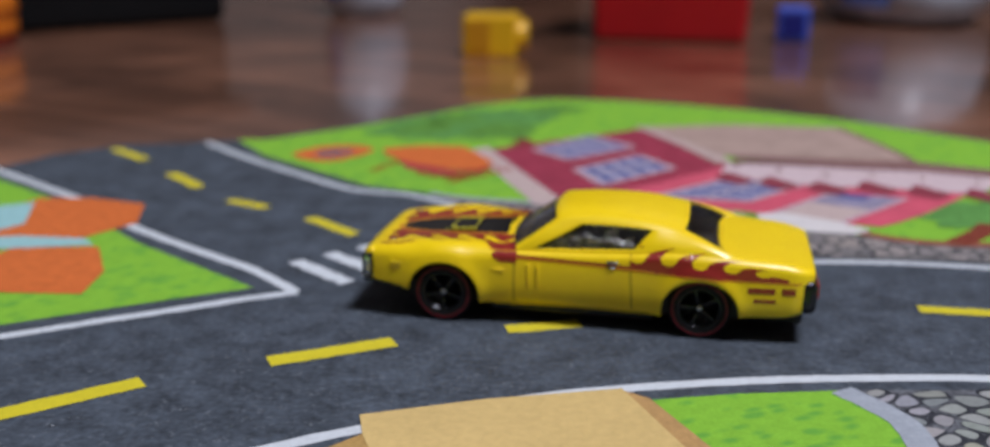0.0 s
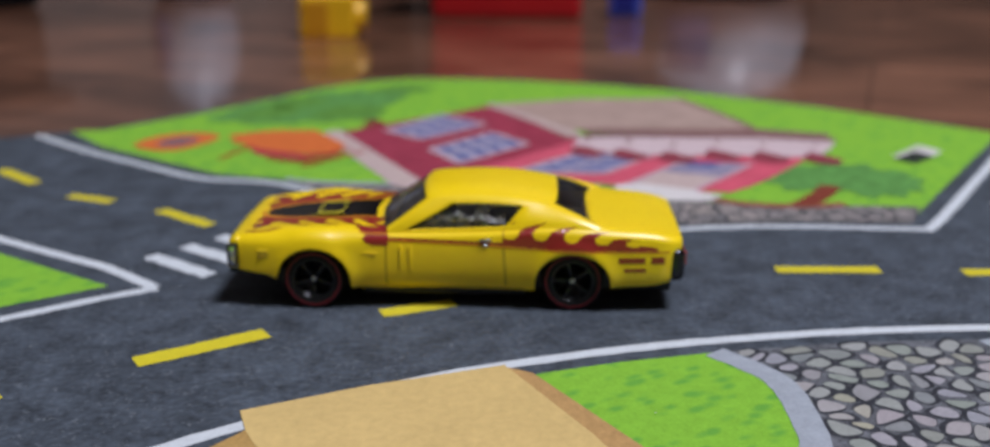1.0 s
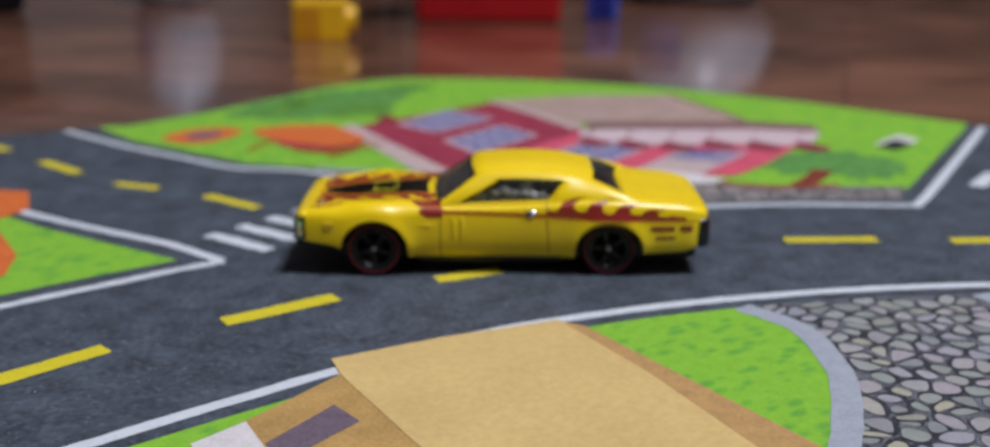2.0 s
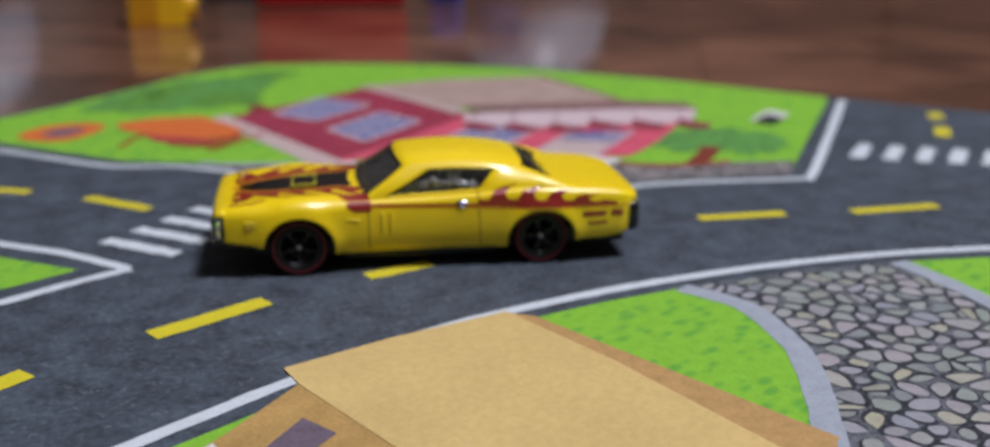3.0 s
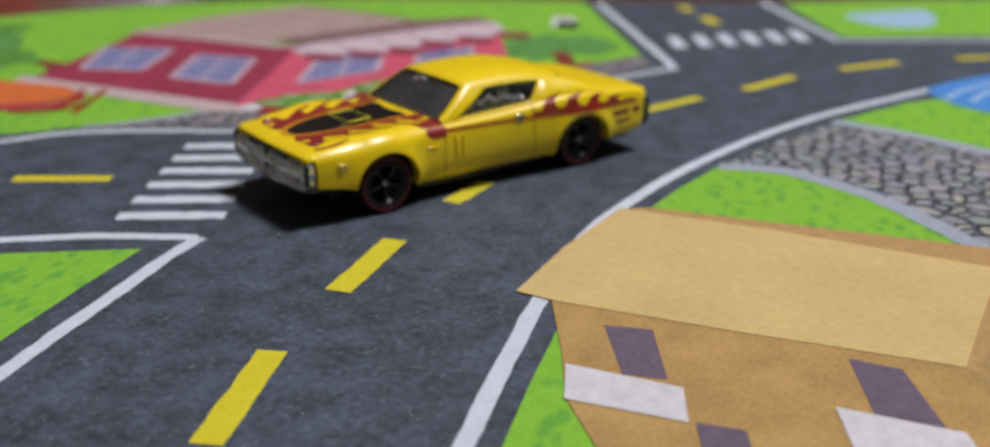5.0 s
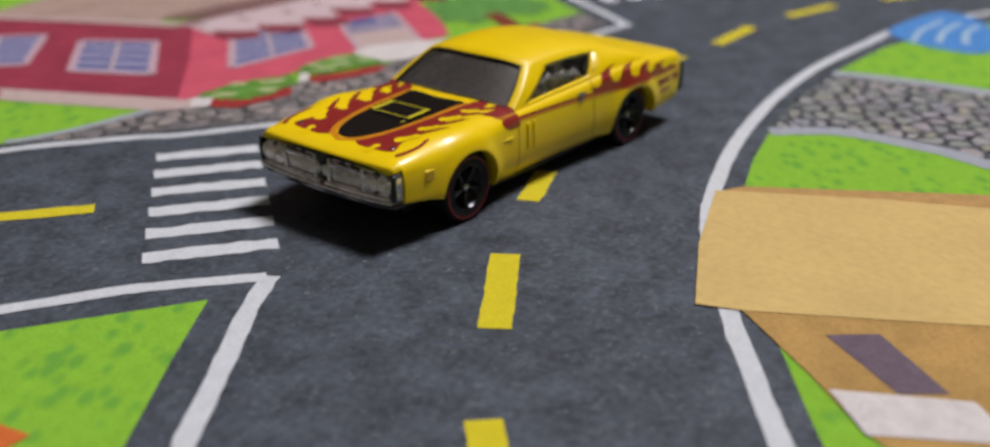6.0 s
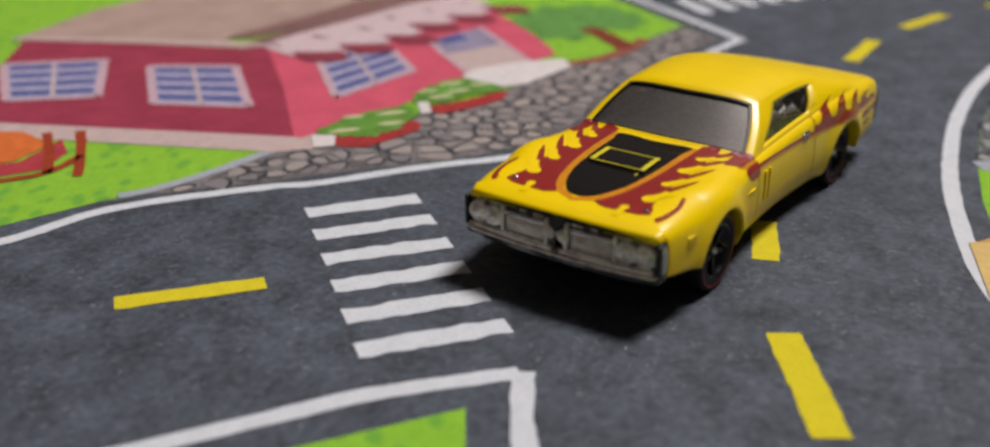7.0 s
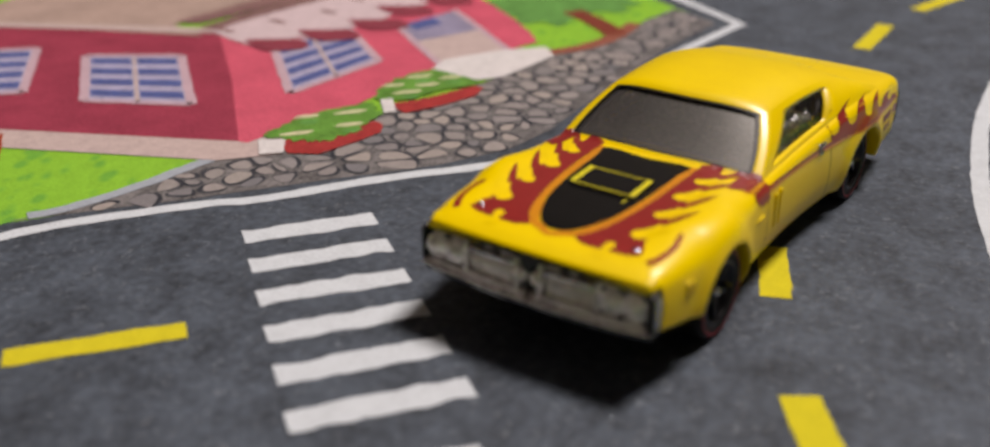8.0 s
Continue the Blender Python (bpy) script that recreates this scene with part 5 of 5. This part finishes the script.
        seal(bm, [(8.8, -1.35), (12.6, -1.3), (13.4, -1.9), (14.4, -2.9), (12.6, -3.1), (9.0, -3.1)], slant, tree, 0.09, size=0.5)
        part("fender_flame", shrink(bm), DECAL_RED, car, "maroon flame decal on the fender")
        bm = bmesh.new()
        seal(bm, [(8.6, -0.98), (12.6, -0.95), (13.6, -1.6), (13.5, -1.75), (12.5, -1.2), (8.6, -1.25)], slant, tree, 0.10, size=0.5)
        part("fender_pinstripe", shrink(bm), DECAL_ORANGE, car)
        bm = bmesh.new()
        seal(bm, [(10.0, 11.8), (10.0, 12.1), (0, 11.65), (-10.6, 11.3), (-24, 10.95), (-38, 10.7), (-38, 10.4), (-24, 10.6), (-10.6, 10.95), (0, 11.35)], way, tree, 0.06)
        part("side_pinstripe", shrink(bm), DECAL_ORANGE, car)
        bm = bmesh.new()
        seal(bm, [(-29.6, 8.7), (-34.0, 8.7), (-34.0, 9.7), (-29.6, 9.7)], way, tree, 0.05)
        seal(bm, [(-35.0, 8.6), (-37.2, 8.6), (-37.2, 9.8), (-35.0, 9.8)], way, tree, 0.05)
        seal(bm, [(-30.6, 7.2), (-34.2, 7.2), (-34.2, 7.8), (-30.6, 7.8)], way, tree, 0.05)
        part("quarter_badge", shrink(bm), DECAL_RED, car, "dark red bars of small lettering")
        # seams are flat darker strips, with the groove's shade painted in
        bm = bmesh.new()
        for pts in ([(8.9, 3.6), (9.15, 3.6), (9.15, 12.6), (8.9, 12.6)], [(-10.9, 4.2), (-11.15, 4.2), (-10.6, 13.0), (-10.35, 13.0)], [(14.0, 3.75), (14.0, 3.95), (-14.0, 3.75), (-14.0, 3.55)]):
            seal(bm, pts, way, tree, 0.02)
        part("panel_seam", shrink(bm), GROOVE_SHADE, car)
        for x, z0, z1 in ((6.6, 6.9, 11.0), (5.0, 6.7, 11.0)):
            part("door_vent", shrink(box_bm(x - 0.28, x + 0.28, s * flank(x, 9) - 0.16, s * flank(x, 9) + 0.16, z0, z1, 0.15, 3)), PAINT, car, "", True)
        part("fender_script", shrink(box_bm(10.6, 13.4, s * flank(12, 10) - 0.12, s * flank(12, 10) + 0.12, 9.5, 9.95, 0.1, 2)), PAINT, car, "", True)
        for dz, wide in ((0.35, 1.0), (-0.55, 0.55)):
            part("door_handle", shrink(box_bm(-7.6 - wide, -7.6 + wide, s * flank(-7.6, 11.8) - 0.35, s * flank(-7.6, 11.8) + 0.35, 11.8 + dz - 0.3, 11.8 + dz + 0.3, 0.25, 2)), CHROME, car, "chrome door handle", True)
        part("side_marker", shrink(box_bm(28.5, 30.5, s * (flank(30.0, 9.5) - 0.2) - 0.3, s * (flank(30.0, 9.5) - 0.2) + 0.3, 8.7, 10.3, 0.18, 2)), PAINT, car, "", True)
        # darker bars paint the shade of the marker's embossed lines
        for zz in (8.9, 9.4, 9.9):
            part("marker_bar", shrink(box_bm(28.7, 30.3, s * (flank(30.0, 9.5) + 0.1) - 0.1, s * (flank(30.0, 9.5) + 0.1) + 0.06, zz, zz + 0.22, 0.05, 1)), GROOVE_SHADE, car)
        bm = lathe_bm([(0.05, 0.22), (0.25, 0.2), (0.42, 0.0), (0.42, -0.5)], 16, cap=False)
        bmesh.ops.translate(bm, verts=bm.verts, vec=(31.3, s * 8.7, shoulder(31.3) + (centre_top(31.3) - shoulder(31.3)) * 0.7 + 0.05))
        part("hood_pin", shrink(bm), CHROME, car, "", True)
    # hood scoop: a low black box with broad yellow side bars and thin yellow lines fore and aft
    def on_hood(bm):
        for v in bm.verts:
            v.co.z += centre_top(v.co.x) - 0.03
        return shrink(bm)

    scoop_bm = box_bm(17.5, 22.8, -3.75, 3.75, -0.3, 0.42, 0.16, 2)
    for v in scoop_bm.verts:
        if v.co.x > 22 and v.co.z > 0.1:
            v.co.x -= 0.35
    scoop = part("hood_scoop", on_hood(scoop_bm), DECAL_BLACK, car, "raised black hood scoop")
    for s in (1, -1):
        part("scoop_bar", on_hood(box_bm(17.75, 22.2, s * 3.42 - 0.30, s * 3.42 + 0.30, 0.36, 0.50, 0.06, 2)), DECAL_YELLOW, scoop, "broad yellow bar")
    for x in (17.9, 22.15):
        part("scoop_line", on_hood(box_bm(x - 0.09, x + 0.09, -3.3, 3.3, 0.36, 0.47, 0.03, 1)), DECAL_YELLOW, scoop, "thin yellow line")
    part("scoop_tail", on_hood(box_bm(22.2, 23.4, 3.0, 3.2, 0.02, 0.12, 0.03, 1)), DECAL_YELLOW, scoop)


build_car()
car.matrix_basis = pose(0.0170, 0.1904, 0.00008, 0, 0, 171.5) @ Matrix.Diagonal((1, 1.045, 1, 1))


# ---- toys and furniture on the floor beyond the mat ----
GROUND = -0.0015


def toy_brick(name, label, place, size, studs, material, inner, scale):
    b = tagged(new(name), label, "toy brick")
    x, y, z = size
    part("brick_body", box_bm(-x / 2, x / 2, -y / 2, y / 2, 0, z, 0.002, 3), material, b)
    for px, py, pz, rot in studs:
        part("stud", lathe_bm([(0.0001, 0.006), (0.0085, 0.006), (0.0095, 0.005), (0.0095, -0.001)], 24, cap=False), material, b, "", True, pose(px, py, pz, *rot))
    # thin darker plate on the front: shade painted on, nothing is hollowed out
    part("shade_plate", box_bm(-x / 2 + 0.003, x / 2 * inner[0], -y / 2 - 0.0006, -y / 2 + 0.004, 0.003, z - 0.003, 0.0008), inner[1], b)
    b.matrix_basis = place @ Matrix.Scale(scale, 4)
    return b


def around(x, y, turn=0.0):
    """A place on the floor, turned about the first standpoint by the room's bearing."""
    a = radians(BEARING)
    dx, dy = (x * CM - 0.006) * 0.93, (y * CM - 0.007) * 0.93
    return pose(0.006 + dx * math.cos(a) - dy * math.sin(a), 0.007 + dx * math.sin(a) + dy * math.cos(a), GROUND, 0, 0, turn + BEARING)


BEARING = -8.0
toy_brick("yellow_brick", "yellow plastic toy brick lying on its side on the floor", around(-9.9, 58.0, 4), (0.034, 0.030, 0.026), [(0.017, 0.0, 0.013, (0, 90, 0))], YELLOW_TOY, (0.05, YELLOW_SHADED), 0.78)
toy_brick("blue_brick", "small blue plastic toy brick showing its hollow underside", around(6.4, 68.0, -3), (0.021, 0.021, 0.022), [(0, 0.0105, 0.011, (-90, 0, 0))], BLUE_TOY, (0.7, BLUE_SHADED), 0.86)


def red_bucket():
    b = tagged(new("red_toy_box"), "large plain red plastic toy box standing on the floor", "toy box")
    bm = box_bm(-0.046, 0.046, -0.046, 0.046, 0, 0.085, 0.004, 3)
    for v in bm.verts:
        v.co.x *= 1 + 0.8 * v.co.z
        v.co.y *= 1 + 0.8 * v.co.z
    part("box_body", bm, RED_TOY, b)
    part("box_rim", box_bm(-0.052, 0.052, -0.052, 0.052, 0.082, 0.089, 0.002), RED_TOY, b)
    b.matrix_basis = around(-0.6, 70.2, -3) @ Matrix.Scale(0.90, 4)


def plastic_bag(place, r, label):
    """A slack clear-white bag: lumpy, wider below, gathered above."""
    b = tagged(new("plastic_bag"), label, "plastic bag")
    bm = lathe_bm([(0.0005, 0.0), (r * 0.75, 0.0), (r * 0.95, 0.008), (r, 0.025), (r * 0.93, 0.05), (r * 0.7, 0.062), (r * 0.35, 0.07), (r * 0.12, 0.075), (r * 0.3, 0.088)], 40, cap=False)
    for v in bm.verts:
        k = 1 + 0.13 * noise.noise(v.co * 60) + 0.06 * noise.noise(v.co * 160)
        if v.co.z > 0.004:
            v.co.x, v.co.y = v.co.x * k, v.co.y * k
    part("bag_film", bm, BAG_WHITE, b, "", True)
    lab = bmesh.new()
    grid = [[lab.verts.new((r * 1.05 * math.cos(a), r * 1.05 * math.sin(a), z)) for a in np.linspace(-2.5, -1.9, 6)] for z in (0.012, 0.03, 0.045)]
    for p, q in zip(grid, grid[1:]):
        for k in range(5):
            lab.faces.new((p[k], p[k + 1], q[k + 1], q[k]))
    part("bag_label", lab, BAG_BLUE, b, "blue printed patch")
    b.matrix_basis = place


def orange_tub():
    b = tagged(new("orange_tub"), "round orange plastic tub with dark red base", "tub")
    part("tub_base", lathe_bm([(0.0005, 0), (0.035, 0), (0.036, 0.002), (0.036, 0.005), (0.034, 0.006)], 40, cap=False), RED_DARK, b, "", True)
    part("tub_body", lathe_bm([(0.035, 0.005), (0.037, 0.007), (0.037, 0.013), (0.036, 0.014), (0.037, 0.015), (0.038, 0.022), (0.036, 0.026), (0.030, 0.028), (0.0005, 0.028)], 48, cap=False), ORANGE_TOY, b, "", True)
    b.matrix_basis = around(-41.0, 55.5)


def low_bench():
    b = tagged(new("low_bench"), "low black storage bench standing on the floor", "bench")
    part("bench_body", box_bm(-1.1, 0.0, 0.0, 0.35, 0.0, 0.052, 0.006, 3), SOFA, b)
    part("bench_top", box_bm(-1.11, 0.01, -0.01, 0.36, 0.052, 0.062, 0.003, 2), SOFA, b)
    b.matrix_basis = around(-31.5, 72.5, 50)


def cabinet():
    # added out of view: gives the floor something dark to reflect on the right
    b = tagged(new("cabinet"), "added unseen dark wooden cabinet, there to darken the floor reflection", "cabinet")
    part("cabinet_body", box_bm(-1.0, 1.0, 0.0, 0.35, 0.0, 1.7, 0.006, 2), CABINET, b)
    for k in range(4):
        d = part("cabinet_door", box_bm(-0.98 + 0.49 * k, -0.51 + 0.49 * k, -0.02, 0.0, 0.06, 1.66, 0.004, 2), CABINET, b)
        part("door_knob", box_bm(-0.55 + 0.49 * k, -0.53 + 0.49 * k, -0.035, -0.02, 0.9, 0.92, 0.004, 2), CHROME, d)
    b.matrix_basis = pose(1.05, 1.38, GROUND)


red_bucket()
plastic_bag(around(15.0, 82.4), 0.052, "crumpled white plastic bag with a blue print on the floor")
plastic_bag(around(-23.6, 79.5), 0.028, "small crumpled white plastic bag with a blue print on the floor")
orange_tub()
low_bench()
cabinet()
